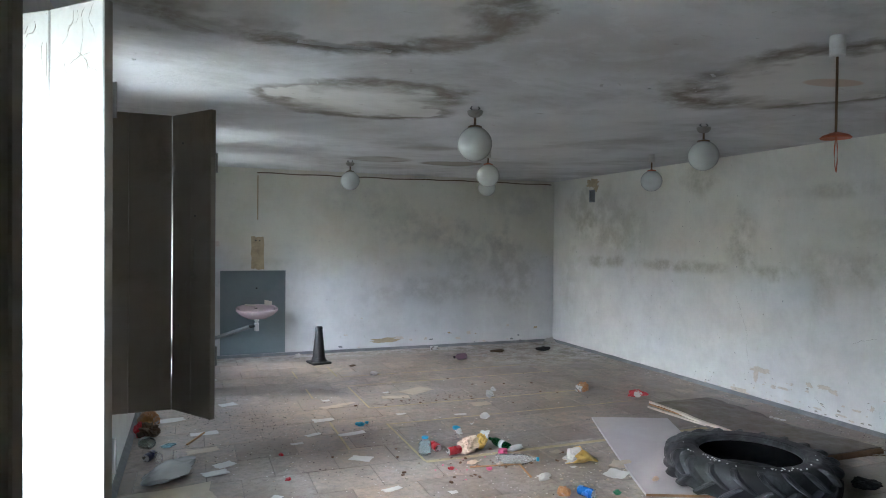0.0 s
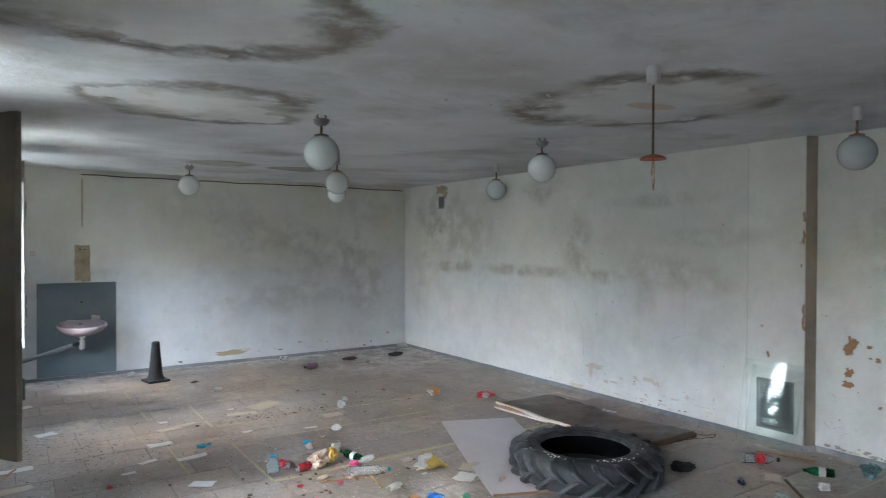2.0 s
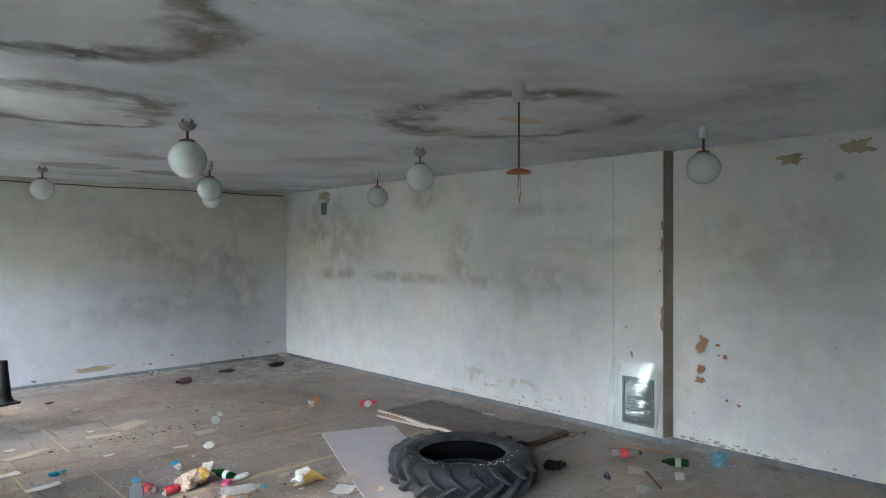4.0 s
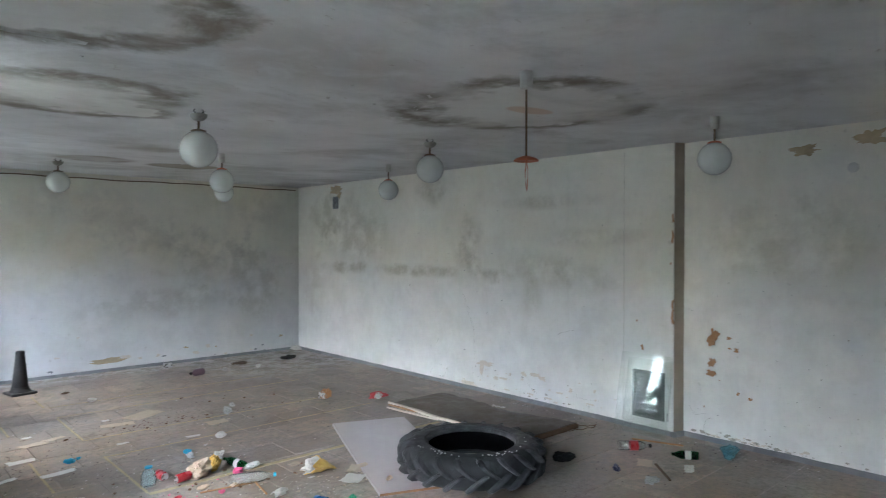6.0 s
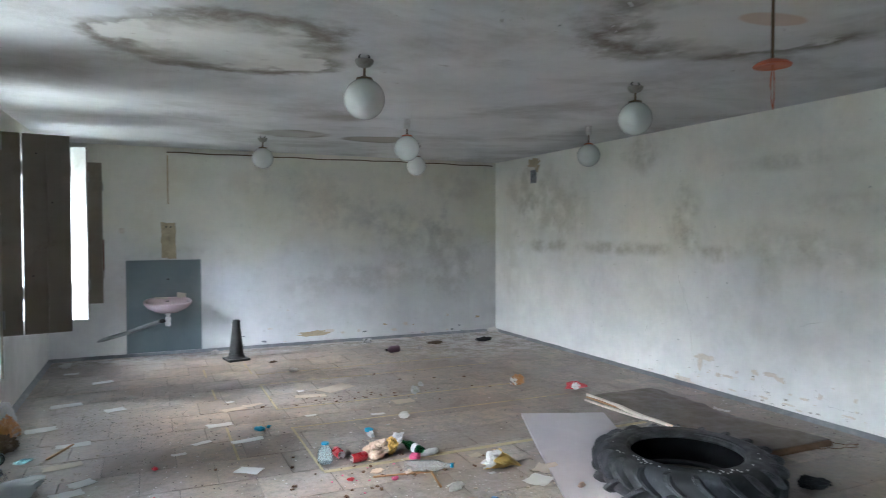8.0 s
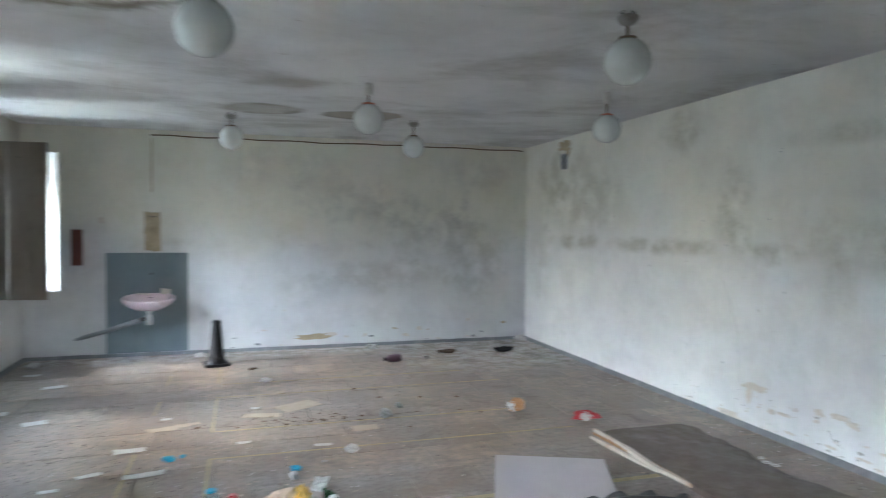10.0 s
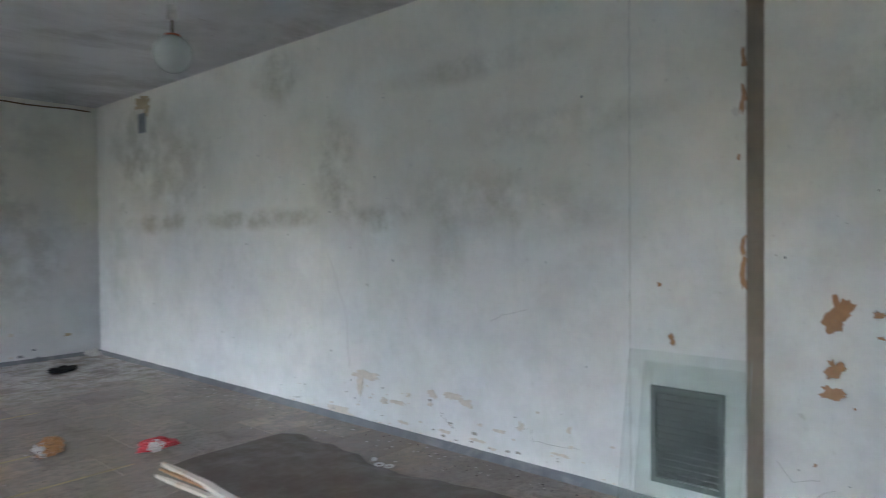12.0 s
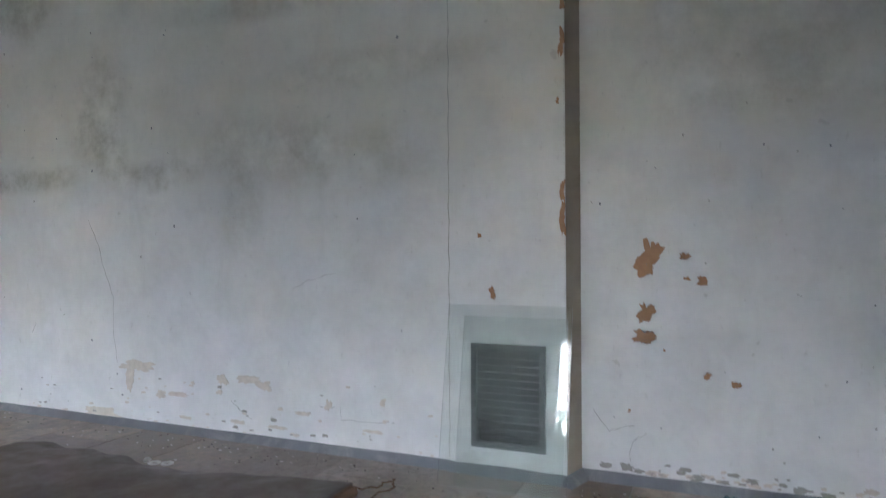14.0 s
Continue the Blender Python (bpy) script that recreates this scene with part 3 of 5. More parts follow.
# folding shutter leaves: two boarded panels hinged together
def shutter(points, group, boards=2, lit=False, gap=0.008):
    """A leaf along plan points hinge, fold, free end."""
    h = points[0]
    leaf = empty("shutter", pose(h[0], h[1], 0.885), "open folding wooden shutter of painted boards", "shutter", group)
    for p, q in zip(points, points[1:]):
        d = Vector((q[0] - p[0], q[1] - p[1], 0))
        L = d.length - gap
        m = pose(p[0] - h[0], p[1] - h[1], 0, 0, 0, math.degrees(math.atan2(d.y, d.x)))
        pan = new("panel")
        pan.parent, pan.matrix_basis = leaf, m
        n = boards
        for i in range(n):
            b = bevelled(0.004 + L * i / n, 0.004 + L * (i + 1) / n - 0.0005, -0.014, 0.014, 0, 1.44, 0.003)
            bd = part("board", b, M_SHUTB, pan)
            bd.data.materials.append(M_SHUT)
            # window-facing board faces take the pale material, all others stay brown-grey
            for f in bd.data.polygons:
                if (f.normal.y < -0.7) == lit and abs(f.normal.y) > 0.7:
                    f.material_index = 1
        if not lit and q is points[-1]:
            part("latch", bevelled(L * 0.55, L * 0.55 + 0.018, -0.028, -0.0142, 0.66, 0.84, 0.004), M_SHUTB, pan)
            for kx, kz in ((0.3, 1.3), (0.62, 0.95), (0.2, 0.42)):
                part("knot", lathe([(0, 0), (0.006, 0), (0.005, 0.0012), (0, 0.0015)], 8), M_DARK, pan, at=pose(L * kx, -0.0142, kz, 90, 0, 0))
        if lit and boards == 1:
            rnd = random.Random(int(p[1] * 100))
            for k in range(16):
                x, z, a = L * (1 - 0.7 * rnd.random() ** 1.5), 1.44 - 0.55 * rnd.random() ** 1.6, rnd.uniform(3.6, 5.6)
                pts = []
                for _ in range(rnd.randint(5, 12)):
                    pts.append((min(L - 0.004, max(0.006, x)), -0.0148, min(1.43, z)))
                    a += rnd.uniform(-0.9, 0.9)
                    x, z = x + 0.009 * math.cos(a), z + 0.012 * math.sin(a)
                part("cobweb", tube(pts, rnd.uniform(0.0002, 0.0006), 5), M_WEB, pan, "grey dusty cobweb strand")
        for z in (0.25, 1.15):
            part("hinge", bevelled(L - 0.02, L + 0.012, 0.0145, 0.019, z, z + 0.09, 0.001), M_STEEL, pan)
    return leaf


M_WEB = plain("dusty_cobweb", (0.26, 0.24, 0.18), 0.95, vary=0.4, scale=40)
SH = "folding shutters of the windows"
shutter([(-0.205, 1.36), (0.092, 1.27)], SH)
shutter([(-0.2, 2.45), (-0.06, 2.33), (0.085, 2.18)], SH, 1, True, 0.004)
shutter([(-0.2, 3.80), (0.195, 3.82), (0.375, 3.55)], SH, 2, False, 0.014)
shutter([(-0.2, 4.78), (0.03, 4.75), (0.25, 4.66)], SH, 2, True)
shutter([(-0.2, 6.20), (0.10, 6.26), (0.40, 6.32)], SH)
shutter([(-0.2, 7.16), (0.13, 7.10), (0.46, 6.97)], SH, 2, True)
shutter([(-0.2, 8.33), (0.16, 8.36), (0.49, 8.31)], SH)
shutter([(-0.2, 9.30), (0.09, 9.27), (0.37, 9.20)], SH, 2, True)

# outdoors
bm = bmesh.new()
bmesh.ops.create_grid(bm, x_segments=4, y_segments=4, size=400)
solo("ground", bm, M_YARD, pose(0, 0, -0.5), "pale ground outside the windows, bouncing light into the room", "ground", kind="structure")

# -- lamps --
def globe_lamp(x, y, tube_top, drop, group="opal globe lamps"):
    z = ceil_z(x, y)
    lamp = empty("pendant_lamp", pose(x, y, z), "white opal globe pendant lamp under the stained ceiling", "lamp", group)
    if tube_top:
        part("canopy", lathe([(0, 0), (0.028, 0), (0.03, -0.004), (0.03, -0.085), (0.026, -0.09), (0, -0.09)], 20), M_CANOPY, lamp, smooth=True)
    else:
        part("canopy", lathe([(0, -0.03), (0.052, -0.03), (0.055, -0.034), (0.05, -0.052), (0.034, -0.068), (0.01, -0.076), (0, -0.076)], 24), M_CUP, lamp, smooth=True)
        bm = tube([(-0.02, 0, 0.004), (-0.03, 0.01, -0.012), (-0.012, 0, -0.03)], 0.005, 6)
        tube([(0.02, 0, 0.004), (0.03, -0.01, -0.012), (0.012, 0, -0.03)], 0.005, 6, bm)
        part("wiring", bm, M_DARK, lamp)
    part("stem", lathe([(0, -0.05), (0.008, -0.05), (0.008, -drop), (0, -drop)], 10), M_STEM, lamp, smooth=True)
    part("cap", lathe([(0, -drop + 0.012), (0.012, -drop + 0.012), (0.045, -drop + 0.002), (0.048, -drop - 0.006), (0, -drop - 0.006)], 24), M_RUST if tube_top else M_STEM, lamp, smooth=True)
    R = 0.117
    prof = [(R * math.sin(a), -drop - R + R * math.cos(a)) for a in [math.pi * i / 18 for i in range(19)]]
    prof = [(r, min(z0, -drop - 0.006)) for r, z0 in prof]
    prof[0], prof[-1] = (0, prof[0][1]), (0, prof[-1][1])
    part("globe", lathe(prof, 36), M_OPAL, lamp, smooth=True)
    return lamp


for x, y, tt, dr in ((2.05, 4.38, False, 0.135), (4.02, 4.40, False, 0.135), (5.07, 6.32, True, 0.18), (2.09, 8.28, False, 0.135), (4.98, 2.41, True, 0.185), (3.905, 8.18, False, 0.165), (3.10, 6.42, True, 0.15)):
    globe_lamp(x, y, tt, dr)
x, y = 2.87, 2.38
lamp = empty("pendant_lamp", pose(x, y, ceil_z(x, y)), "pendant lamp with bare rusty cap and missing globe", "lamp")
part("canopy", lathe([(0, 0), (0.03, 0), (0.032, -0.005), (0.032, -0.085), (0.027, -0.09), (0, -0.09)], 20), M_CANOPY, lamp, smooth=True)
part("stem", lathe([(0, -0.05), (0.0055, -0.05), (0.0055, -0.425), (0, -0.425)], 10), M_STEM, lamp, smooth=True)
part("cap", lathe([(0, -0.415), (0.015, -0.415), (0.05, -0.427), (0.062, -0.437), (0.060, -0.441), (0, -0.434)], 28), M_RUST, lamp, smooth=True)
part("wire", tube([(0.004, 0, -0.43), (0.014, 0.003, -0.48), (0.016, 0.004, -0.54), (0.006, 0, -0.585), (-0.006, -0.003, -0.56), (-0.008, 0, -0.50), (0, 0, -0.43)], 0.0022, 6), M_RUST, lamp, "thin bare red wire loop")

# -- north wall fittings --
bm = bmesh.new()
box(bm, 0.64, 1.55, NORTH - 0.004, NORTH + 0.001, 0.038, 1.245)
part("splash_panel", bm, M_PANEL, wall_north, "blue-grey oil paint field behind the washbasin")

basin = empty("washbasin", pose(1.13, NORTH - 0.004, 0.752, 9, 0, 0), "pink ceramic washbasin with broken tiles on its rim", "washbasin")


def basin_bowl():
    bm = bmesh.new()
    n, rings = 40, []
    prof = [(0.05, -0.15, 0.75), (0.5, -0.135, 0.85), (0.84, -0.075, 0.95), (1.0, -0.02, 1.0), (1.0, 0.0, 1.0), (0.95, 0.008, 1.0), (0.86, 0.0, 1.0), (0.78, -0.05, 1.0), (0.5, -0.11, 0.95), (0.06, -0.12, 0.9)]
    for s, z, _ in prof:
        ring = []
        for i in range(n):
            a = 2 * math.pi * i / n
            px = 0.29 * math.copysign(abs(math.cos(a)) ** 0.75, math.cos(a))
            py = 0.20 * math.copysign(abs(math.sin(a)) ** 0.75, math.sin(a))
            ring.append(bm.verts.new((px * s, -0.205 + py * s if py < 0 else -0.205 + py * max(s, 0.8 if z < -0.01 and s > 0.5 else s), z)))
        rings.append(ring)
    for a, b in zip(rings, rings[1:]):
        for i in range(n):
            bm.faces.new((a[i], a[(i + 1) % n], b[(i + 1) % n], b[i]))
    bm.faces.new(rings[0][::-1])
    bm.faces.new(rings[-1])
    bmesh.ops.recalc_face_normals(bm, faces=bm.faces[:])
    return bm


part("bowl", basin_bowl(), M_PINK, basin, smooth=True)
# Overflow slot as a black block, painted for its shaded inside
part("overflow", bevelled(-0.02, 0.02, -0.052, -0.046, -0.045, -0.034, 0.002), M_DARK, basin)
part("waste", lathe([(0, -0.16), (0.035, -0.16), (0.035, -0.18), (0.022, -0.19), (0.022, -0.215), (0.034, -0.22), (0.034, -0.32), (0.028, -0.33), (0, -0.33)], 20), M_PVC, basin, "white plastic bottle trap", smooth=True, at=pose(0.0, -0.2, 0))
part("elbow", tube([(-0.02, -0.2, -0.255), (-0.07, -0.2, -0.262), (-0.10, -0.19, -0.272)], 0.024, 12), M_DARK, basin, smooth=True)
part("waste_pipe", tube([(-0.09, -0.19, -0.27), (-0.5, -0.10, -0.43), (-0.9, -0.045, -0.555), (-1.345, -0.04, -0.62)], 0.026, 14), M_PVCG, basin, "grey plastic pipe sloping along the wall", smooth=True)
for i, (dx, dy, w, rz) in enumerate(((0.17, -0.06, 0.12, 20), (-0.08, -0.05, 0.16, -8))):
    bm = bevelled(-w / 2, w / 2, -0.004, 0.004, 0, 0.075 - 0.05 * i, 0.002)
    m = pose(1.13 + dx, NORTH - 0.06, 0.742, -25 - 20 * i, 12 - 8 * i, rz)
    solo("tile_shard", bm, M_PEEL2, m, "broken beige wall tile shard lying on the washbasin", "shard")

bm = bmesh.new()
tube([(1.15, NORTH - 0.012, 1.98), (1.15, NORTH - 0.012, 2.62)], 0.009, 8, bm)
part("conduit", bm, M_PEEL3, wall_north, "old vertical cable conduit", smooth=True)
bm = bmesh.new()
pts = [(1.14 + (EAST - 1.2) * i / 24, NORTH - 0.012, 2.66 + 0.006 * math.sin(i * 1.7) + (0.012 if i > 12 else 0)) for i in range(25)]
part("cable", tube(pts, 0.008, 8), M_STEM, wall_north, "dark cable along the ceiling", smooth=True)
bm = bmesh.new()
box(bm, 0.29, 0.40, NORTH - 0.07, NORTH + 0.001, 1.10, 1.52)
solo("wall_box", bm, plain("red_brown_wood", (0.14, 0.045, 0.03), 0.6), pose(0, 0, 0), "red-brown wooden box on the wall", "box")


def blotch(name, x, y, z, w, h, axis, mat, parent, seed, label="", n=40, proud=0.003):
    """A ragged flake of bare plaster on a wall: axis 'x' for the east wall, 'y' for the north wall."""
    rnd = random.Random(seed)
    bm = bmesh.new()
    vs, back = [], []
    ph = [rnd.uniform(0, 6.28) for _ in range(4)]
    for i in range(n):
        a = 2 * math.pi * i / n
        q = Vector((math.cos(a), math.sin(a), ph[0]))
        r = 0.80 + 0.30 * noise.noise(q * 1.3) + 0.30 * noise.noise(q * 3.1) + 0.22 * noise.noise(q * 7.0) + rnd.uniform(-0.1, 0.1)
        r = max(0.3, r) / max(abs(q.x), abs(q.y)) ** 0.6
        u, v = w / 2 * r * q.x + min(w, h) * 0.14 * math.sin(ph[1] + 3 * q.y), h / 2 * r * q.y
        for lst, d in ((vs, -proud), (back, 0.002)):
            lst.append(bm.verts.new((x + d, y + u, z + v) if axis == "x" else (x + u, y + d, z + v)))
    for i in range(n):
        j = (i + 1) % n
        bm.faces.new((vs[i], vs[j], back[j], back[i]))
    c = bm.verts.new(((x - proud, y, z) if axis == "x" else (x, y - proud, z)))
    for i in range(n):
        bm.faces.new((vs[i], c, vs[(i + 1) % n]))
    bmesh.ops.recalc_face_normals(bm, faces=bm.faces[:])
    return part(name, bm, mat, parent, label)


E2 = EAST2
EP0 = EAST - 0.004
M_SEAM = plain("pale_grey_seam", (0.5, 0.49, 0.45), 0.95, vary=0.3)
M_DAMP = plain("grey_damp_plaster", (0.40, 0.385, 0.35), 0.95, vary=0.35, scale=35)
for i, (y, z, w, h) in enumerate(((3.292, 1.10, 0.03, 0.16), (3.292, 1.22, 0.024, 0.10), (3.292, 1.85, 0.03, 0.14), (3.292, 2.02, 0.022, 0.10), (3.60, 0.79, 0.03, 0.06), (3.66, 1.04, 0.02, 0.025), (3.31, 1.6, 0.015, 0.03))):
    blotch("chipped_edge", EAST - 0.006, y, z, w, h, "x", M_PEEL, wall_east, 200 + i)
for i, (y, z, w, h) in enumerate(((2.955, 0.93, 0.12, 0.19), (2.97, 0.71, 0.09, 0.10), (2.98, 0.61, 0.11, 0.075), (2.82, 0.945, 0.05, 0.035), (2.755, 0.845, 0.05, 0.05), (2.81, 0.855, 0.035, 0.02), (2.735, 0.465, 0.035, 0.035), (2.63, 0.435, 0.045, 0.035), (3.04, 0.30, 0.015, 0.02), (2.9, 0.56, 0.012, 0.012))):
    blotch("bare_patch", E2, y, z, w * 0.9, h * 0.9, "x", M_PEEL, wall_east, 10 + i)
EM = EAST + 0.006
for i, (y, z, w, h) in enumerate(((5.70, 0.335, 0.26, 0.07), (5.76, 0.27, 0.07, 0.16), (5.10, 0.305, 0.08, 0.06), (4.93, 0.315, 0.18, 0.045), (4.83, 0.29, 0.10, 0.06), (6.0, 0.055, 0.3, 0.06), (5.12, 0.235, 0.05, 0.03), (5.42, 0.20, 0.16, 0.025), (5.52, 0.19, 0.08, 0.045), (5.3, 0.27, 0.03, 0.02), (4.6, 0.17, 0.1, 0.02), (4.45, 0.22, 0.04, 0.06), (4.2, 0.12, 0.12, 0.02), (5.0, 0.09, 0.11, 0.022), (4.75, 0.085, 0.13, 0.02), (5.35, 0.08, 0.10, 0.02), (4.15, 0.26, 0.03, 0.04))):
    blotch("bare_patch", EM, y, z, w * 1.02, h * 1.02, "x", M_PEEL2, wall_east, 50 + i)
for i, (y, z, w, h) in enumerate(((8.95, 2.62, 0.36, 0.16), (8.85, 2.53, 0.12, 0.14))):
    blotch("bare_patch", EM, y, z, w, h, "x", M_PEEL3, wall_east, 80 + i)
for i, (y, z, w, h) in enumerate(((2.2, 2.55, 0.25, 0.1), (1.75, 2.6, 0.25, 0.12))):
    blotch("bare_patch", E2, y, z, w, h, "x", M_PEEL3, wall_east, 90 + i)
rnd = random.Random(77)
for i in range(56):
    y = rnd.choice((rnd.gauss(2.85, 0.14), rnd.gauss(2.45, 0.2), rnd.uniform(1.6, 3.1)))
    w = rnd.uniform(0.012, 0.06)
    blotch("damp_patch", E2, y, 0.045 + rnd.uniform(0.0, 0.045) * rnd.random(), w, w * rnd.uniform(0.3, 0.6), "x", rnd.choice((M_DAMP, M_PEEL2, M_DAMP)), wall_east, 300 + i)
for i in range(80):
    w = rnd.uniform(0.008, 0.042)
    blotch("flaked_spot", EM, rnd.uniform(3.85, 6.6), 0.04 + 0.3 * rnd.random() ** 2.4, w, w * rnd.uniform(0.2, 0.5), "x", rnd.choice((M_PEEL2, M_PEEL2, M_DAMP)), wall_east, 400 + i, n=14)
for i in range(15):
    w = rnd.uniform(0.02, 0.09)
    blotch("flaked_spot", rnd.uniform(2.0, 5.9), NORTH, 0.04 + 0.25 * rnd.random() ** 2.4, w, w * rnd.uniform(0.25, 0.6), "y", rnd.choice((M_SKIRT, M_PEEL2, M_PEEL3)), wall_north, 500 + i, n=14)
for i in range(40):
    w = rnd.uniform(0.004, 0.010)
    blotch("chip", rnd.choice((E2,)), rnd.uniform(1.6, 3.2), rnd.uniform(0.1, 1.6), w, w * rnd.uniform(0.6, 1.6), "x", rnd.choice((M_SKIRT, M_DAMP)), wall_east, 600 + i, n=9)
    w = rnd.uniform(0.005, 0.013)
    blotch("chip", EM, rnd.uniform(3.85, 9.8), rnd.uniform(0.1, 2.4), w, w * rnd.uniform(0.6, 2.2), "x", rnd.choice((M_SKIRT, M_DAMP)), wall_east, 700 + i, n=9)
seam = [(EP0, 3.806 + 0.003 * math.sin(k * 2.3), 0.06 + 2.62 * k / 40) for k in range(41)]
part("plaster_seam", tube(seam, 0.0022, 5), M_SEAM, wall_east)
for i, (x, z, w, h) in enumerate(((3.05, 0.14, 0.5, 0.10), (3.32, 0.17, 0.16, 0.05), (3.5, 0.13, 0.06, 0.04), (3.75, 0.14, 0.05, 0.05), (2.45, 0.25, 0.08, 0.03), (2.7, 0.5, 0.03, 0.03), (4.3, 0.12, 0.12, 0.05), (4.5, 0.2, 0.08, 0.06), (5.2, 0.3, 0.05, 0.05))):
    blotch("bare_patch", x, NORTH, z, w, h, "y", M_PEEL3 if i == 0 else M_PEEL2, wall_north, 120 + i)
bm = bmesh.new()
rnd = random.Random(3)
vs = []
for i in range(24):
    a = 2 * math.pi * i / 24
    r = 1 / max(abs(math.cos(a)), abs(math.sin(a)))
    vs.append((1.152 + 0.092 * r * math.cos(a) + rnd.uniform(-0.012, 0.012), 1.50 + 0.235 * r * math.sin(a) + rnd.uniform(-0.012, 0.012)))
f = [bm.verts.new((u, NORTH - 0.003, v)) for u, v in vs]
b = [bm.verts.new((u, NORTH + 0.002, v)) for u, v in vs]
bm.faces.new(f)
for i in range(24):
    bm.faces.new((f[i], f[(i + 1) % 24], b[(i + 1) % 24], b[i]))
bmesh.ops.recalc_face_normals(bm, faces=bm.faces[:])
part("bare_patch", bm, M_PEEL3, wall_north, "torn rectangle of raw beige render")
# Bolt and tap holes are black discs standing for their shaded insides
for u in (1.125, 1.18):
    part("bolt_hole", lathe([(0, 0), (0.011, 0), (0.011, 0.01), (0, 0.01)], 10), M_DARK, wall_north, at=pose(u, NORTH - 0.002, 1.68, 90, 0, 0))
part("tap_hole", lathe([(0, 0), (0.012, 0), (0.012, 0.01), (0, 0.01)], 10), M_DARK, wall_north, at=pose(1.14, NORTH - 0.004, 0.99, 90, 0, 0))

# cracks and scratches in the east wall plaster
M_CRACK = plain("dark_crack_line", (0.20, 0.18, 0.16), 0.95, vary=0.3)
CRACKS = [
    (6.066, ((6.09, 1.16), (6.01, 1.02), (5.97, 0.89), (5.89, 0.72), (5.89, 0.52), (5.86, 0.35)), 0.0011),
    (6.066, ((4.65, 0.79), (4.56, 0.83), (4.41, 0.87)), 0.0011),
    (6.066, ((4.38, 0.22), (4.38, 0.16), (4.25, 0.16), (4.09, 0.17)), 0.0011),
    (6.066, ((5.04, 0.20), (4.98, 0.15), (4.91, 0.11)), 0.0011),
    (6.066, ((4.68, 0.43), (4.68, 0.40)), 0.0011),
    (6.066, ((6.58, 0.49), (6.54, 0.55)), 0.0011),
    (6.066, ((4.50, 0.21), (4.41, 0.22)), 0.0011),
    (6.17, ((3.19, 0.30), (3.16, 0.24), (3.12, 0.21), (3.02, 0.24)), 0.0011),
    (6.17, ((3.04, 0.09), (3.03, 0.17), (2.97, 0.21)), 0.0011),
    (6.17, ((2.42, 0.81), (2.40, 0.79)), 0.0011),
]
for X, line, r in CRACKS:
    pts = []
    for (y0, z0), (y1, z1) in zip(line, line[1:]):
        for k in range(6):
            y, z = y0 + (y1 - y0) * k / 6, z0 + (z1 - z0) * k / 6
            pts.append((X, y + 0.012 * noise.noise(Vector((z * 31, y * 17, 2))), z + 0.012 * noise.noise(Vector((y * 29, z * 19, 7)))))
    part("crack", tube(pts + [(X, *line[-1])], r * 0.6, 5), M_CRACK, wall_east)

part("switch_plate", bevelled(-0.03, 0.03, -0.012, 0.001, -0.035, 0.035, 0.004), M_PEEL2, wall_north, at=pose(0.60, NORTH, 1.63))

# vent slots on the east wall
v = empty("wall_vent", pose(EM, 8.945, 2.42), "small rusty metal vent high on the wall", "vent")
bm = bmesh.new()
for y0, y1, z0, z1 in ((-0.07, -0.055, -0.095, 0.095), (0.055, 0.07, -0.095, 0.095), (-0.055, 0.055, -0.095, -0.08), (-0.055, 0.055, 0.08, 0.095)):
    box(bm, -0.012, 0.002, y0, y1, z0, z1)
part("frame", bm, M_SKIRT, v)
# Black sheet painted as the shade of the opening behind the slats
bm = bmesh.new()
box(bm, -0.004, 0.002, -0.055, 0.055, -0.08, 0.08)
part("opening_shade", bm, M_DARK, v)
for i in range(3):
    part("slat", bevelled(-0.010, -0.004, -0.04 + 0.03 * i, -0.022 + 0.03 * i, -0.08, 0.08, 0.002), M_SKIRT, v)
# small socket plate on the recessed wall
part("socket_plate", lathe([(0, 0), (0.04, 0), (0.04, 0.008), (0.03, 0.012), (0, 0.012)], 20), M_CANOPY, wall_east, at=pose(E2, 1.86, 2.38, 0, -90, 0), smooth=True)

M_SLATF = plain("grey_grille_frame", (0.15, 0.16, 0.16), 0.6, vary=0.2)
M_SLAT = plain("grey_grille_metal", (0.085, 0.092, 0.092), 0.55, vary=0.2)
# grille low on the pilaster
EP = EAST - 0.006
g = empty("vent_grille", pose(EP, 3.53, 0.342), "dark louvred grille in a grey painted frame", "vent")
bm = bmesh.new()
for y0, y1, z0, z1 in ((-0.165, -0.14, -0.225, 0.225), (0.14, 0.165, -0.225, 0.225), (-0.14, 0.14, -0.225, -0.2), (-0.14, 0.14, 0.2, 0.225)):
    box(bm, -0.02, 0.002, y0, y1, z0, z1)
part("frame", bm, M_SLATF, g)
# The grille's dark opening, its shade put in as a flat black sheet
bm = bmesh.new()
box(bm, -0.002, 0.003, -0.14, 0.14, -0.2, 0.2)
part("opening_shade", bm, M_DARK, g)
for i in range(13):
    z = -0.197 + 0.0303 * i
    bm = bmesh.new()
    box(bm, -0.0012, 0.0012, -0.14, 0.14, 0, 0.027, pose(-0.0055, 0, z + 0.001, 0, -17, 0))
    part("slat", bm, M_SLAT, g)

# leaning glass sheets
for gx, gy, half, tall, lean, label in ((5.845, 3.508, 0.270, 0.752, 11.2, "large greenish dusty glass sheet leaning on the wall"), (5.868, 3.485, 0.225, 0.70, 11.2, "second dusty glass sheet leaning behind the first")):
    ob = solo("glass_sheet", bevelled(-0.003, 0.003, -half, half, 0, tall, 0.001), M_SHEET, pose(gx, gy, 0.002, 0, lean, 0.2), label, "glass sheet", "glass sheets leaning on the wall")
    ob.visible_shadow = False

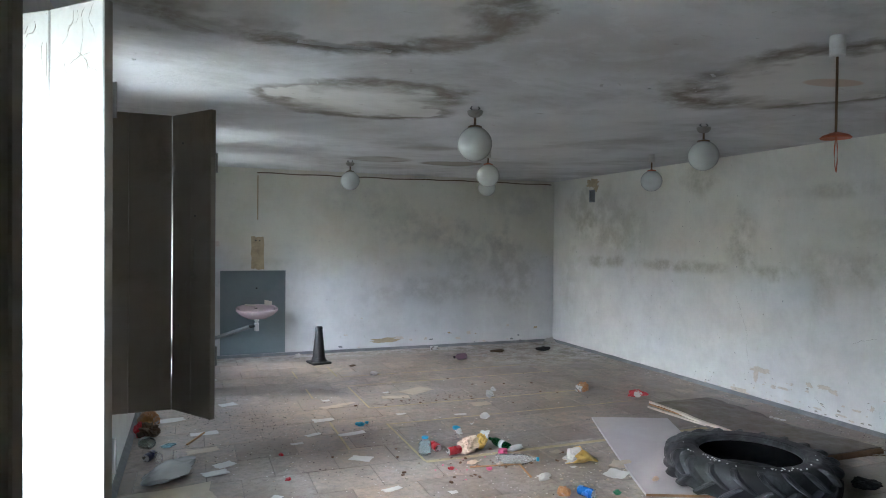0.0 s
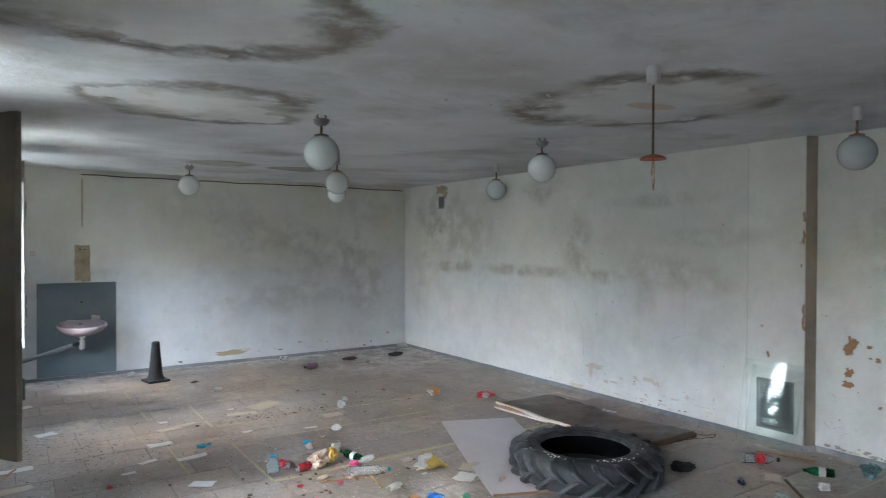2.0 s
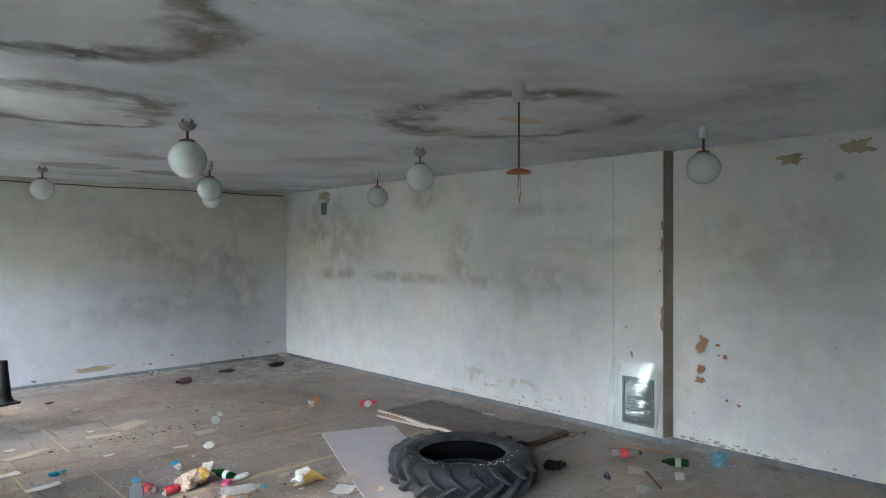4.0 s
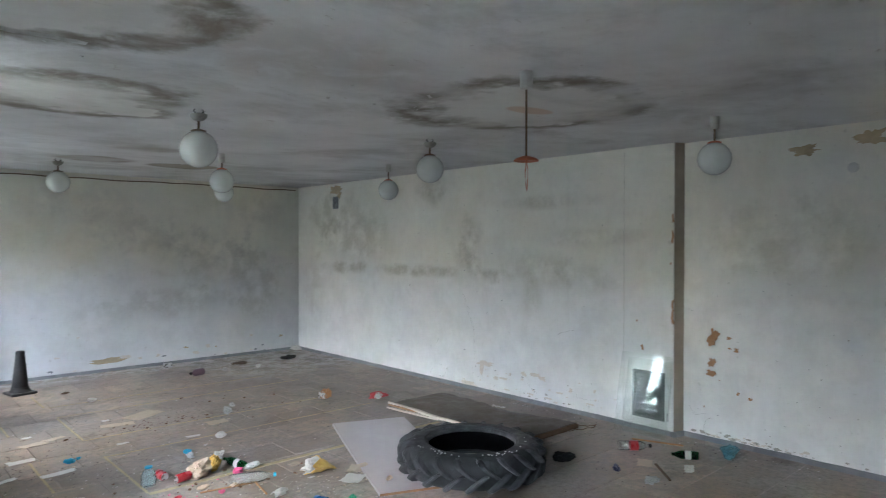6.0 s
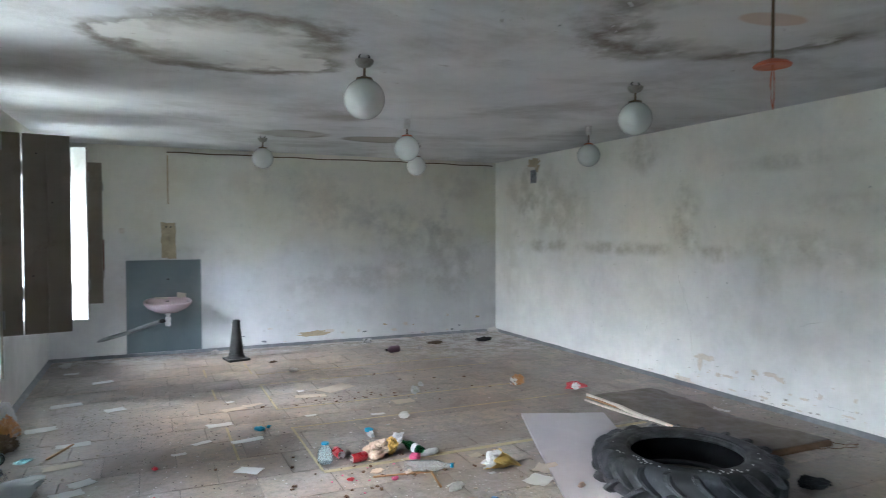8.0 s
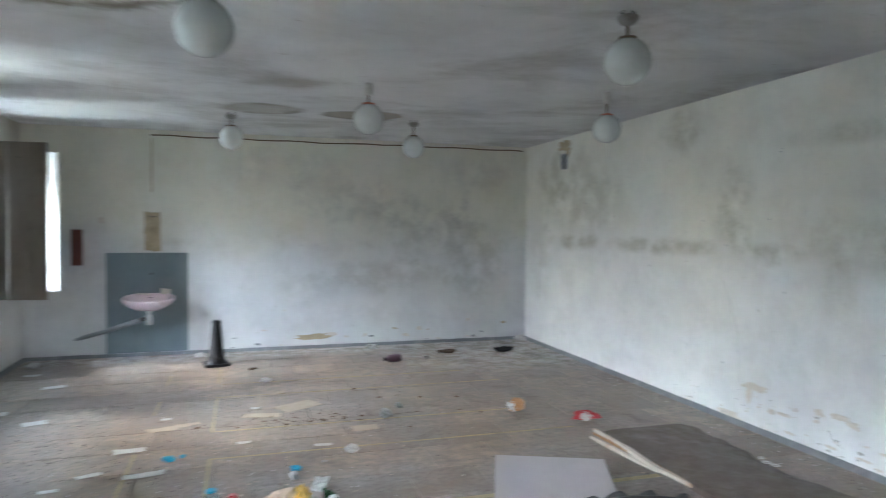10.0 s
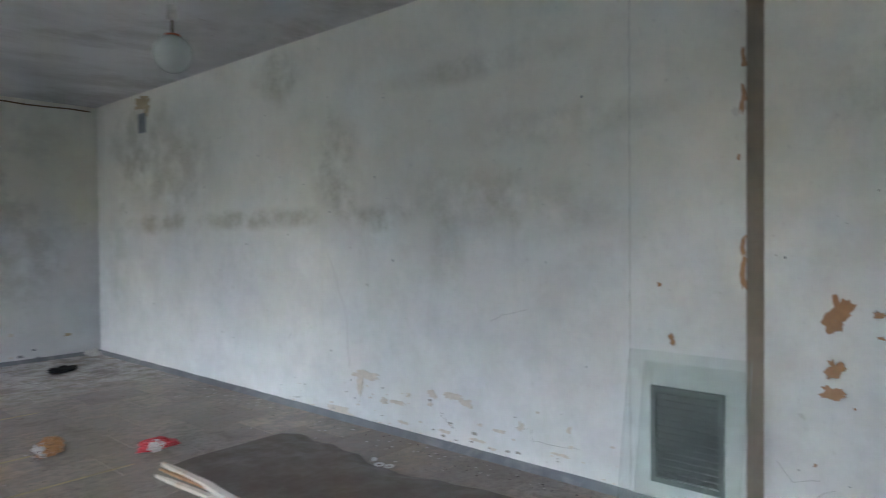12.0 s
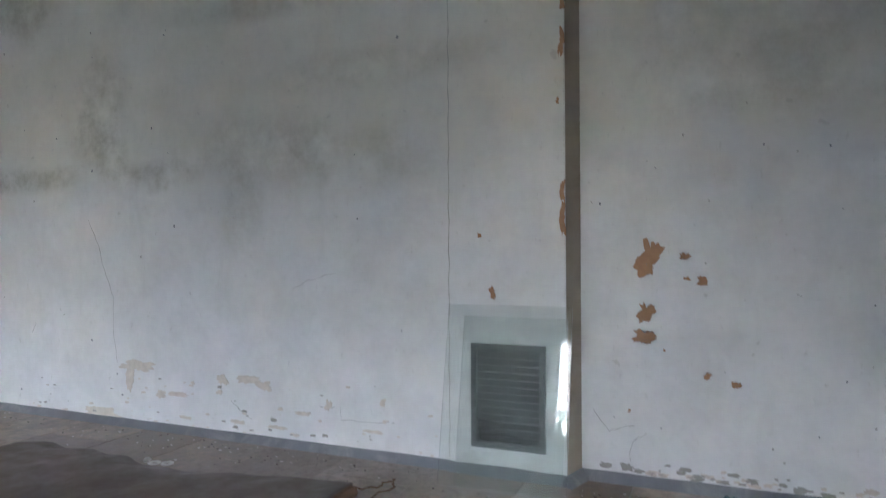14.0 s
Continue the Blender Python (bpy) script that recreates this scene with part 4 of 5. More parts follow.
# -- tractor tyre --
TX, TY, TZ = 3.985, 3.865, 0.022
tyre = empty("tractor_tyre", pose(TX, TY, TZ, 0, 0, 15), "old black tractor tyre lying flat, dusty and worn", "tyre")
TW = 0.245
outer = [(0.345, 0.05), (0.335, 0.035), (0.35, 0.012), (0.39, 0.0), (0.455, 0.004), (0.505, 0.025), (0.525, 0.06), (0.53, TW / 2), (0.525, TW - 0.06), (0.505, TW - 0.025), (0.455, TW - 0.006), (0.44, TW - 0.001), (0.425, TW - 0.004), (0.39, TW), (0.365, TW - 0.004), (0.36, TW - 0.012), (0.345, TW - 0.014), (0.335, TW - 0.035), (0.345, TW - 0.05)]
part("casing", lathe(outer, 72), M_RUBBER, tyre, smooth=True)
# Near-black and almost without gloss: the hole's shade is put into this colour
M_LINER = plain("black_liner_with_hole_shade", (0.006, 0.006, 0.007), 0.9, vary=0.3, scale=9, Specular_IOR_Level=0.08)
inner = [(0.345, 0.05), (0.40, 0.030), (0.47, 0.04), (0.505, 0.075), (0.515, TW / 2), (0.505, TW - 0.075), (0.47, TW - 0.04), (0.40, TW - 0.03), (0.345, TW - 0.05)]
part("inner_liner", lathe(inner, 72), M_LINER, tyre, "inside of the tyre, blackened for the shade in its hole", smooth=True)


def lug(up):
    """One curved tread bar, from the middle of the tread over the shoulder."""
    bm = bmesh.new()
    rows = []
    n = 9
    for i in range(n + 1):
        s = i / n
        zz = TW / 2 + (-0.012 + s * (TW / 2 + 0.006)) * (1 if up else -1)
        ang = 0.26 * (1 - s) ** 1.45
        base = 0.528 if s < 0.6 else 0.528 - 0.055 * ((s - 0.6) / 0.4) ** 2
        wid = 0.036 + 0.012 * s
        lift = 0.05 if i else 0.04
        row = []
        for r, da in ((base - 0.012, -1.25), (base + lift, -0.8), (base + lift, 0.8), (base - 0.012, 1.25)):
            a = ang + da * wid / 0.55 * 0.5
            row.append(bm.verts.new((r * math.cos(a), r * math.sin(a), zz)))
        rows.append(row)
    for p, q in zip(rows, rows[1:]):
        for k in range(4):
            bm.faces.new((p[k], p[(k + 1) % 4], q[(k + 1) % 4], q[k]))
    bm.faces.new(rows[0])
    bm.faces.new(rows[-1][::-1])
    bmesh.ops.recalc_face_normals(bm, faces=bm.faces[:])
    bmesh.ops.bevel(bm, geom=[e for e in bm.edges if len(e.link_faces) == 2 and e.calc_face_angle(0) > 0.6], offset=0.007, segments=2, affect="EDGES")
    return bm


NL = 20
for up in (True, False):
    first = part("tread_bar", lug(up), M_RUBBER, tyre)
    for i in range(NL):
        ob = first if i == 0 else new("tread_bar", first.data)
        ob.parent = tyre
        ob.matrix_basis = pose(0, 0, 0, 0, 0, 360 / NL * (i + (0 if up else 0.5)))

# chalky paint flecks on the upper sidewall
rnd = random.Random(21)
bm = bmesh.new()
for _ in range(38):
    a = radians(rnd.choice((rnd.gauss(195, 22), rnd.gauss(255, 14), rnd.uniform(170, 330))) - 15)
    r, q = rnd.uniform(0.395, 0.452), rnd.uniform(0.0015, 0.0055)
    box(bm, -q, q, -q * rnd.uniform(0.4, 1.2), q * 0.7, -0.004, 0.0015, pose(r * math.cos(a), r * math.sin(a), TW + 0.001, rnd.uniform(-6, 6), rnd.uniform(-6, 6), rnd.uniform(0, 360)))
tagged(part("paint_flecks", bm, M_FRAME, tyre, "chalky white paint flecks"), kind="stuff")

# -- loose board under the tyre --
A, B, C = Vector((3.81, 5.56)), Vector((4.47, 5.29)), Vector((3.16, 3.95))
U, V = (B - A), (C - A)
bm = bmesh.new()
n = 10
low, high = [], []
for i in range(n + 1):
    s = i / n
    lift = 0.045 * max(0.0, 1 - s / 0.75) ** 1.6
    for lst, dz in ((low, 0.002), (high, 0.02)):
        lst.append([bm.verts.new((A.x + U.x * k + V.x * s, A.y + U.y * k + V.y * s, dz + lift)) for k in (0, 1)])
for i in range(n):
    bm.faces.new((high[i][0], high[i][1], high[i + 1][1], high[i + 1][0]))
    bm.faces.new((low[i][0], low[i + 1][0], low[i + 1][1], low[i][1]))
    for k in (0, 1):
        bm.faces.new((low[i][k], high[i][k], high[i + 1][k], low[i + 1][k]))
for i in (0, n):
    bm.faces.new((low[i][0], low[i][1], high[i][1], high[i][0]))
bmesh.ops.recalc_face_normals(bm, faces=bm.faces[:])
board = solo("loose_board", bm, M_BOARD, pose(0, 0, 0), "pale mauve laminated chipboard sheet lying under the tyre", "board")
board.data.materials.append(M_CHIP)
for p in board.data.polygons:
    if p.normal.y < -0.5 and abs(p.normal.z) < 0.5 and p.center.y < 4.2:
        p.material_index = 1

M_PAPERISH = plain("chalky_white", (0.62, 0.61, 0.58), 0.8, vary=0.2)
M_CHIPD = plain("dark_rotten_wood", (0.13, 0.075, 0.04), 0.9, vary=0.5, scale=25)
# -- torn upholstered panel by the east wall --
pad = empty("upholstered_panel", pose(0, 0, 0), "torn dark brown vinyl upholstered panel on the floor", "panel")
bm = bmesh.new()
NXP, NYP = 14, 30
g = []
for i in range(NXP + 1):
    row = []
    for j in range(NYP + 1):
        u, s = i / NXP, j / NYP
        right = 5.62 - 0.10 * math.exp(-((s - 0.5) / 0.16) ** 2) + 0.012 * math.sin(s * 40)
        x = 4.79 + (right - 4.79) * u
        y = 4.05 + 1.81 * s + 0.05 * math.sin(u * 3.0) * s - 0.05 * (u - 0.5) ** 2 * (1 if s > 0.9 else 0)
        z = 0.044 + 0.007 * math.sin(9 * s + 3 * u) + 0.004 * math.sin(38 * s + 9 * u)
        z -= 0.026 * max(0, (u - 0.86) / 0.14) * max(0.0, min(1.0, (s - 0.1) * 4))
        row.append(bm.verts.new((x, y, z)))
    g.append(row)
for i in range(NXP):
    for j in range(NYP):
        bm.faces.new((g[i][j], g[i + 1][j], g[i + 1][j + 1], g[i][j + 1]))
res = bmesh.ops.extrude_face_region(bm, geom=bm.faces[:])
for v in res["geom"]:
    if isinstance(v, bmesh.types.BMVert):
        v.co.z = 0.004
bmesh.ops.recalc_face_normals(bm, faces=bm.faces[:])
part("cover", bm, M_VINYL, pad, smooth=True)
bm = bmesh.new()
rows = []
for k in range(25):
    x = 4.80 + 0.80 * k / 24
    j1, j2 = noise.noise(Vector((x * 9, 0, 1))) * 0.014, noise.noise(Vector((x * 14, 3, 1))) * 0.012
    rows.append([bm.verts.new(p) for p in ((x, 4.055, 0.003), (x, 4.022 + j1, 0.003), (x, 4.016 + j1, 0.026 + j2), (x, 4.03 + j2, 0.044 + j2 * 0.6), (x, 4.06, 0.043))])
for p, q in zip(rows, rows[1:]):
    for k in range(5):
        bm.faces.new((p[k], p[(k + 1) % 5], q[(k + 1) % 5], q[k]))
bm.faces.new(rows[0])
bm.faces.new(rows[-1][::-1])
bmesh.ops.recalc_face_normals(bm, faces=bm.faces[:])
part("edge_batten", bm, M_CHIPD, pad, "broken brown wooden edge")
for x, y in ((5.505, 4.985), (5.52, 4.925)):
    part("eyelet", lathe([(0.014, 0.0), (0.026, 0.0), (0.028, 0.004), (0.014, 0.004)], 16, close=True), M_PAPERISH, pad, "white ring on the vinyl", at=pose(x, y, 0.046))
for k, line in enumerate((((5.60, 4.06, 0.03), (5.68, 3.99, 0.012), (5.78, 3.98, 0.006), (5.84, 3.95, 0.006)), ((5.40, 4.02, 0.012), (5.55, 3.97, 0.008), (5.70, 3.93, 0.008), (5.82, 3.94, 0.006)))):
    part("torn_strip", tube([(x + 0.012 * math.sin(i * 2.1 + k), y + 0.014 * math.cos(i * 1.7 + k), z) for i, (x, y, z) in enumerate([tuple(Vector(a).lerp(Vector(b), f / 4)) for a, b in zip(line, line[1:]) for f in range(4)])], 0.0035, 6), M_CHIPD, pad, "torn brown edging strip")


def sliver(pts, w, h):
    bm = bmesh.new()
    rows = []
    for i, (x, y, z) in enumerate(pts):
        k = 1 - 0.75 * abs(2 * i / (len(pts) - 1) - 1) ** 4
        rows.append([bm.verts.new((x + dx * w * k, y, z + dz * h)) for dx, dz in ((-0.5, 0), (0.5, 0), (0.5, 1), (-0.5, 1))])
    for a, b in zip(rows, rows[1:]):
        for i in range(4):
            bm.faces.new((a[i], a[(i + 1) % 4], b[(i + 1) % 4], b[i]))
    bm.faces.new(rows[0][::-1])
    bm.faces.new(rows[-1])
    bmesh.ops.recalc_face_normals(bm, faces=bm.faces[:])
    return bm


part("split_batten", sliver([(4.765 + 0.012 * math.sin(i), 5.92 - 0.16 * i, 0.03 + 0.004 * math.cos(i * 2)) for i in range(8)], 0.04, 0.022), M_WOODW, pad, "white painted splintered batten")
part("splinter", sliver([(4.70 + 0.006 * i, 5.86 - 0.11 * i, 0.004 + 0.002 * i) for i in range(8)], 0.03, 0.016), M_WOODW, pad, "white painted splintered batten")

part("splinter", sliver([(4.735 + 0.008 * i, 5.885 - 0.135 * i, 0.026 + 0.001 * i) for i in range(8)], 0.026, 0.012), M_WOOD, pad, "raw orange wood of the split batten")

# -- traffic cone --
cone = empty("traffic_cone", pose(1.905, 9.30, 0), "blackened rubber traffic cone standing on the floor", "traffic cone")
M_CONE = plain("blackened_cone_rubber", (0.011, 0.011, 0.012), 0.55, vary=0.4, scale=14, dirt=(0.06, 0.058, 0.055), amount=0.4, bump=0.3)
part("base", bevelled(-0.135, 0.135, -0.135, 0.135, 0, 0.03, 0.01, 2), M_CONE, cone, at=pose(0, 0, 0, 0, 0, 12))
part("body", lathe([(0.12, 0.026), (0.108, 0.045), (0.094, 0.06), (0.092, 0.085), (0.086, 0.088), (0.047, 0.47), (0.051, 0.472), (0.049, 0.492), (0.041, 0.507), (0.03, 0.508), (0.028, 0.48), (0.08, 0.05)], 32), M_CONE, cone, smooth=True)

# -- litter materials --
M_PAPER = plain("dirty_white_paper", (0.56, 0.56, 0.545), 0.8, vary=0.12, dirt=(0.4, 0.36, 0.3), amount=0.4)
M_CARD = plain("brown_cardboard", (0.45, 0.38, 0.30), 0.85, vary=0.2, dirt=(0.2, 0.15, 0.1), amount=0.4)
M_KRAFT = plain("crumpled_kraft_paper", (0.66, 0.51, 0.38), 0.75, vary=0.3, scale=16, bump=0.6)
M_YELLOW = plain("yellow_plastic_film", (0.62, 0.38, 0.07), 0.45, vary=0.2)
M_RED = plain("red_lacquered_tin", (0.46, 0.03, 0.04), 0.3, vary=0.15, dirt=(0.3, 0.05, 0.05), amount=0.3)
M_BLUE = plain("blue_lacquered_tin", (0.02, 0.13, 0.45), 0.25, 0.3, vary=0.15)
M_NAVY = plain("navy_tin", (0.03, 0.035, 0.09), 0.3, vary=0.3, dirt=(0.4, 0.4, 0.42), amount=0.5)
M_TIN = plain("bare_aluminium", (0.62, 0.62, 0.62), 0.3, 0.9, vary=0.15)
M_CYAN = plain("cyan_plastic", (0.02, 0.30, 0.50), 0.4, vary=0.2)
M_PURPLE = plain("purple_plastic", (0.17, 0.10, 0.14), 0.4, vary=0.2)
M_ORANGE = plain("orange_wrapper", (0.42, 0.20, 0.07), 0.4, vary=0.4, scale=30, dirt=(0.30, 0.36, 0.45), amount=0.8)
M_FILM = film("milky_plastic_film", (0.85, 0.87, 0.87), (0.68, 0.70, 0.70), 0.62, 0.25)
M_PET = film("clear_plastic", (0.97, 0.98, 0.98), (0.80, 0.83, 0.83), 0.08, 0.06, 0.6)
M_PETB = film("pale_blue_plastic", (0.96, 0.985, 0.99), (0.62, 0.80, 0.82), 0.08, 0.06, 0.6)
M_BLUEF = film("blue_plastic_film", (0.65, 0.84, 0.9), (0.16, 0.42, 0.55), 0.22, 0.12, 0.6)
M_GREEN = film("green_bottle_glass", (0.16, 0.52, 0.22), (0.01, 0.10, 0.03), 0.2, 0.04)
M_JAR = film("clear_jar_glass", (0.93, 0.97, 0.95), (0.6, 0.66, 0.63), 0.12, 0.04, 0.4)
M_BLACK = plain("black_cloth", (0.015, 0.015, 0.017), 0.9, vary=0.3)
M_SOIL = plain("brown_debris", (0.10, 0.065, 0.04), 0.95, vary=0.5, scale=40)
M_CRUMB = plain("dark_crumbs", (0.05, 0.04, 0.032), 0.95, vary=0.5, scale=60)
M_CHALK = plain("plaster_crumbs", (0.6, 0.58, 0.55), 0.95, vary=0.25, scale=60)
M_SNACK = plain("yellow_brown_foil", (0.66, 0.45, 0.12), 0.4, vary=0.2, scale=14, dirt=(0.7, 0.68, 0.62), amount=1.0)
M_PINKP = plain("pink_plastic", (0.62, 0.08, 0.2), 0.4, vary=0.2)


def crumple(sx, sy, sz, seed, rough=0.35, sub=4):
    """A crumpled wad with sharp creases, flat underneath."""
    bm = bmesh.new()
    bmesh.ops.create_icosphere(bm, subdivisions=sub, radius=1.0)
    off = Vector((seed * 3.7, seed * 1.3, seed * 2.1))
    rnd = random.Random(seed * 13 + 5)
    facets = [(Vector((rnd.gauss(0, 1), rnd.gauss(0, 1), rnd.gauss(0, 1))).normalized(), rnd.uniform(0.62, 0.95)) for _ in range(16)]
    for v in bm.verts:
        p = v.co.normalized()
        cut = min([1.25] + [c / p.dot(q) for q, c in facets if p.dot(q) > 0.2])
        fold = noise.voronoi(p * 2.6 + off)[0]
        k = 0.1 + 0.85 * cut + 0.45 * rough * (0.35 - min(0.5, fold[1] - fold[0])) + 0.8 * rough * (noise.noise(p * 1.5 + off) * 1.0 + (abs(noise.noise(p * 2.8 + off)) - 0.22) * 0.9 + (abs(noise.noise(p * 6.0 + off)) - 0.2) * 0.5 + 0.2 * noise.noise(p * 12 + off))
        v.co = Vector((p.x * sx * k, p.y * sy * k, max(-0.8, p.z * k) * sz))
    low = min(v.co.z for v in bm.verts)
    for v in bm.verts:
        v.co.z -= low
    return bm


def sheet(w, d, curl=0.01, seed=0, n=7, ragged=0.08, t=0.0012):
    """A thin sheet with torn outline, soft folds and a real thickness."""
    rnd = random.Random(seed)
    bm = bmesh.new()
    off = Vector((seed * 1.7, seed * 0.9, 0.3))
    g = []
    for i in range(n + 1):
        row = []
        for j in range(n + 1):
            u, v = i / n - 0.5, j / n - 0.5
            edge = 1 if i in (0, n) or j in (0, n) else 0
            x = w * (u + edge * rnd.uniform(-ragged, ragged) * 0.5)
            y = d * (v + edge * rnd.uniform(-ragged, ragged) * 0.5)
            z = curl * (0.6 + noise.noise(Vector((u * 2.4, v * 2.4, 0)) + off) + 2.2 * max(0, abs(u) - 0.3) * (1 + noise.noise(off)))
            row.append(bm.verts.new((x, y, max(0.001, z))))
        g.append(row)
    for i in range(n):
        for j in range(n):
            bm.faces.new((g[i][j], g[i + 1][j], g[i + 1][j + 1], g[i][j + 1]))
    res = bmesh.ops.extrude_face_region(bm, geom=bm.faces[:])
    bmesh.ops.translate(bm, verts=[v for v in res["geom"] if isinstance(v, bmesh.types.BMVert)], vec=(0, 0, t))
    bmesh.ops.recalc_face_normals(bm, faces=bm.faces[:])
    return bm


def paper(x, y, w, d, rz, mat, seed, label, curl=0.012, name="paper_scrap", cat="paper", group="paper scraps on the floor"):
    return solo(name, sheet(w, d, curl, seed), mat, pose(x, y, 0.002, 0, 0, rz), label, cat, group, smooth=True)


def wad(name, x, y, s, mat, seed, label, cat, rz=0, rough=0.35):
    return solo(name, crumple(*s, seed, rough), mat, pose(x, y, 0.001, 0, 0, rz), label, cat)


def can(x, y, mat, rz, label, dent=0.0, tilt=90):
    """A lying drinks can."""
    r, L = 0.033, 0.118
    c = empty("drinks_can", pose(x, y, r + 0.001, tilt, 0, rz), label, "can")
    bm = lathe([(0, 0.003), (0.022, 0.002), (0.026, 0), (r, 0.009), (r, L - 0.014), (0.0275, L), (0.026, L - 0.001)], 24)
    if dent:
        for v in bm.verts:
            v.co.x *= 1 - dent * math.sin(v.co.z / L * math.pi) * (1 if v.co.x > 0 else 0.4)
    part("body", bm, mat, c, smooth=True)
    part("lid", lathe([(0, L - 0.004), (0.024, L - 0.004), (0.0265, L + 0.001), (0.0265, L - 0.003), (0, L - 0.006)], 24), M_TIN, c, "bare metal lid", smooth=True)
    return c


def bottle(x, y, rz, mat, label, r=0.032, L=0.25, neck=0.013, cap=None, band=None, ribs=0, squash=1.0, cat="bottle", up=False):
    """A bottle, lying along its length unless up."""
    m = pose(x, y, 0.001, 0, 0, rz) if up else pose(x, y, r * squash + 0.001, 90, 0, rz)
    b = empty("bottle", m, label, cat)
    prof = [(0, 0.006), (r * 0.6, 0.002), (r * 0.9, 0.0), (r, 0.012)]
    for i in range(ribs):
        z = 0.02 + (L * 0.58) * i / ribs
        prof += [(r, z), (r * 0.94, z + L * 0.29 / ribs)]
    prof += [(r, L * 0.62), (r * 0.9, L * 0.70), (neck * 1.1, L * 0.86), (neck, L * 0.9), (neck, L * 0.985), (neck * 0.8, L * 0.985), (neck * 0.8, L * 0.9), (r * 0.85, L * 0.68), (r * 0.93, L * 0.6), (r * 0.93, 0.02), (0, 0.012)]
    bm = lathe(prof, 28)
    for v in bm.verts:
        v.co.y *= squash
        if ribs and squash < 1:
            v.co.x *= 1 + 0.06 * math.sin(v.co.z * 40)
    part("body", bm, mat, b, smooth=True).visible_shadow = False
    if cap:
        part("cap", lathe([(0, L * 0.95), (neck * 1.15, L * 0.95), (neck * 1.15, L + 0.004), (0, L + 0.004)], 18), cap, b, smooth=True)
    if band:
        bmat, z0, z1 = band
        bm = lathe([(r * 1.01, L * z0), (r * 1.025, L * z0), (r * 1.025, L * z1), (r * 1.01, L * z1)], 28, close=True)
        for v in bm.verts:
            v.co.y *= squash
        part("label_band", bm, bmat, b, "paper label", smooth=True)
    return b


def stick(x0, y0, x1, y1, w, mat, label, z=0.001, name="wooden_stick"):
    d = math.hypot(x1 - x0, y1 - y0)
    b = bevelled(0, d, -w / 2, w / 2, 0, w * 0.7, w * 0.15)
    return solo(name, b, mat, pose(x0, y0, z, 0, 0, math.degrees(math.atan2(y1 - y0, x1 - x0))), label, "stick")


def snack_cone(x, y, rz, mat, seed, label):
    """An opened snack bag: a flattened pouch, pinched at one end, torn wide at the other, with its pale lining showing."""
    bag = empty("snack_bag", pose(x, y, 0.001, 0, 0, rz), label, "bag")
    for name, m, inset in (("foil", mat, 0.0), ("lining", M_PAPER, 0.003)):
        bm = bmesh.new()
        n, rings = 30, []
        for k in range(12):
            s = k / 11
            ring = []
            for i in range(n):
                a = 2 * math.pi * i / n
                c, d = math.cos(a), math.sin(a)
                q = Vector((c * 1.6 + seed, d * 1.6, s * 2.2))
                wob = 1 + 0.35 * noise.noise(q) + 0.3 * (abs(noise.noise(q * 2.7)) - 0.2)
                w = (0.028 + 0.055 * s) * wob - inset
                h = (0.006 + 0.064 * s ** 1.3) * wob - inset
                lip = (0.05 * noise.noise(Vector((c * 2, d * 2, seed))) - 0.05 * d) * s
                ring.append(bm.verts.new((0.20 * s + lip, w * c, max(0.001 + inset * 0.5, 0.008 + 0.055 * s + h * d * 0.85))))
            rings.append(ring)
        for p, q in zip(rings, rings[1:]):
            for i in range(n):
                bm.faces.new((p[i], p[(i + 1) % n], q[(i + 1) % n], q[i]))
        bmesh.ops.recalc_face_normals(bm, faces=bm.faces[:])
        bmesh.ops.solidify(bm, geom=bm.faces[:], thickness=0.001)
        part(name, bm, m, bag, "pale torn lining" if name == "lining" else "")
    return bag


# heap in the middle of the floor
bottle(2.03, 5.26, 0, M_PETB, "crushed pale teal plastic bottle standing among litter", 0.052, 0.14, 0.024, M_CYAN, squash=0.8, ribs=4, up=True)
can(2.14, 5.39, M_RED, 5, "dented red drinks can on the floor", 0.2)
can(2.31, 5.19, M_RED, -78, "red drinks can lying on the floor", 0.1)
wad("paper_bag", 2.38, 5.22, (0.105, 0.07, 0.07), M_KRAFT, 3, "crumpled brown paper bag in the litter heap", "bag", 20, 0.5)
wad("yellow_bag", 2.51, 5.24, (0.06, 0.055, 0.075), M_YELLOW, 5, "crumpled yellow plastic bag in the litter heap", "bag", 60, 0.5)
wad("crumpled_paper", 2.64, 5.45, (0.05, 0.04, 0.045), M_PAPER, 6, "white crumpled paper ball in the litter", "paper", 0, 0.5)
bottle(2.70, 5.10, -170, M_GREEN, "green glass bottle lying beside a yellow bag", 0.034, 0.27, 0.013, None, (M_PAPER, 0.2, 0.38))
wad("pink_wrapper", 2.64, 5.08, (0.05, 0.035, 0.02), M_PINKP, 7, "pink plastic wrapper scrap", "wrapper")
wad("white_wrapper", 2.76, 5.10, (0.07, 0.035, 0.025), M_PAPER, 8, "white torn wrapper beside the bottle", "wrapper", 0, 0.5)
bottle(2.47, 4.86, 70, M_PET, "clear ribbed plastic bottle lying on its side", 0.045, 0.33, 0.014, M_CYAN, ribs=6, squash=0.9)
wad("brown_scrap", 2.30, 4.93, (0.05, 0.022, 0.014), M_KRAFT, 9, "torn brown paper shred", "paper", 0, 0.55)
wad("brown_scrap", 2.49, 4.83, (0.03, 0.018, 0.015), M_KRAFT, 19, "torn brown paper shred", "paper", 0, 0.55)
stick(2.25, 4.86, 2.64, 4.79, 0.014, M_WOOD, "thin brown wooden stick on the floor")
stick(2.64, 4.80, 2.59, 4.52, 0.014, M_WOOD, "thin brown wooden stick on the floor")
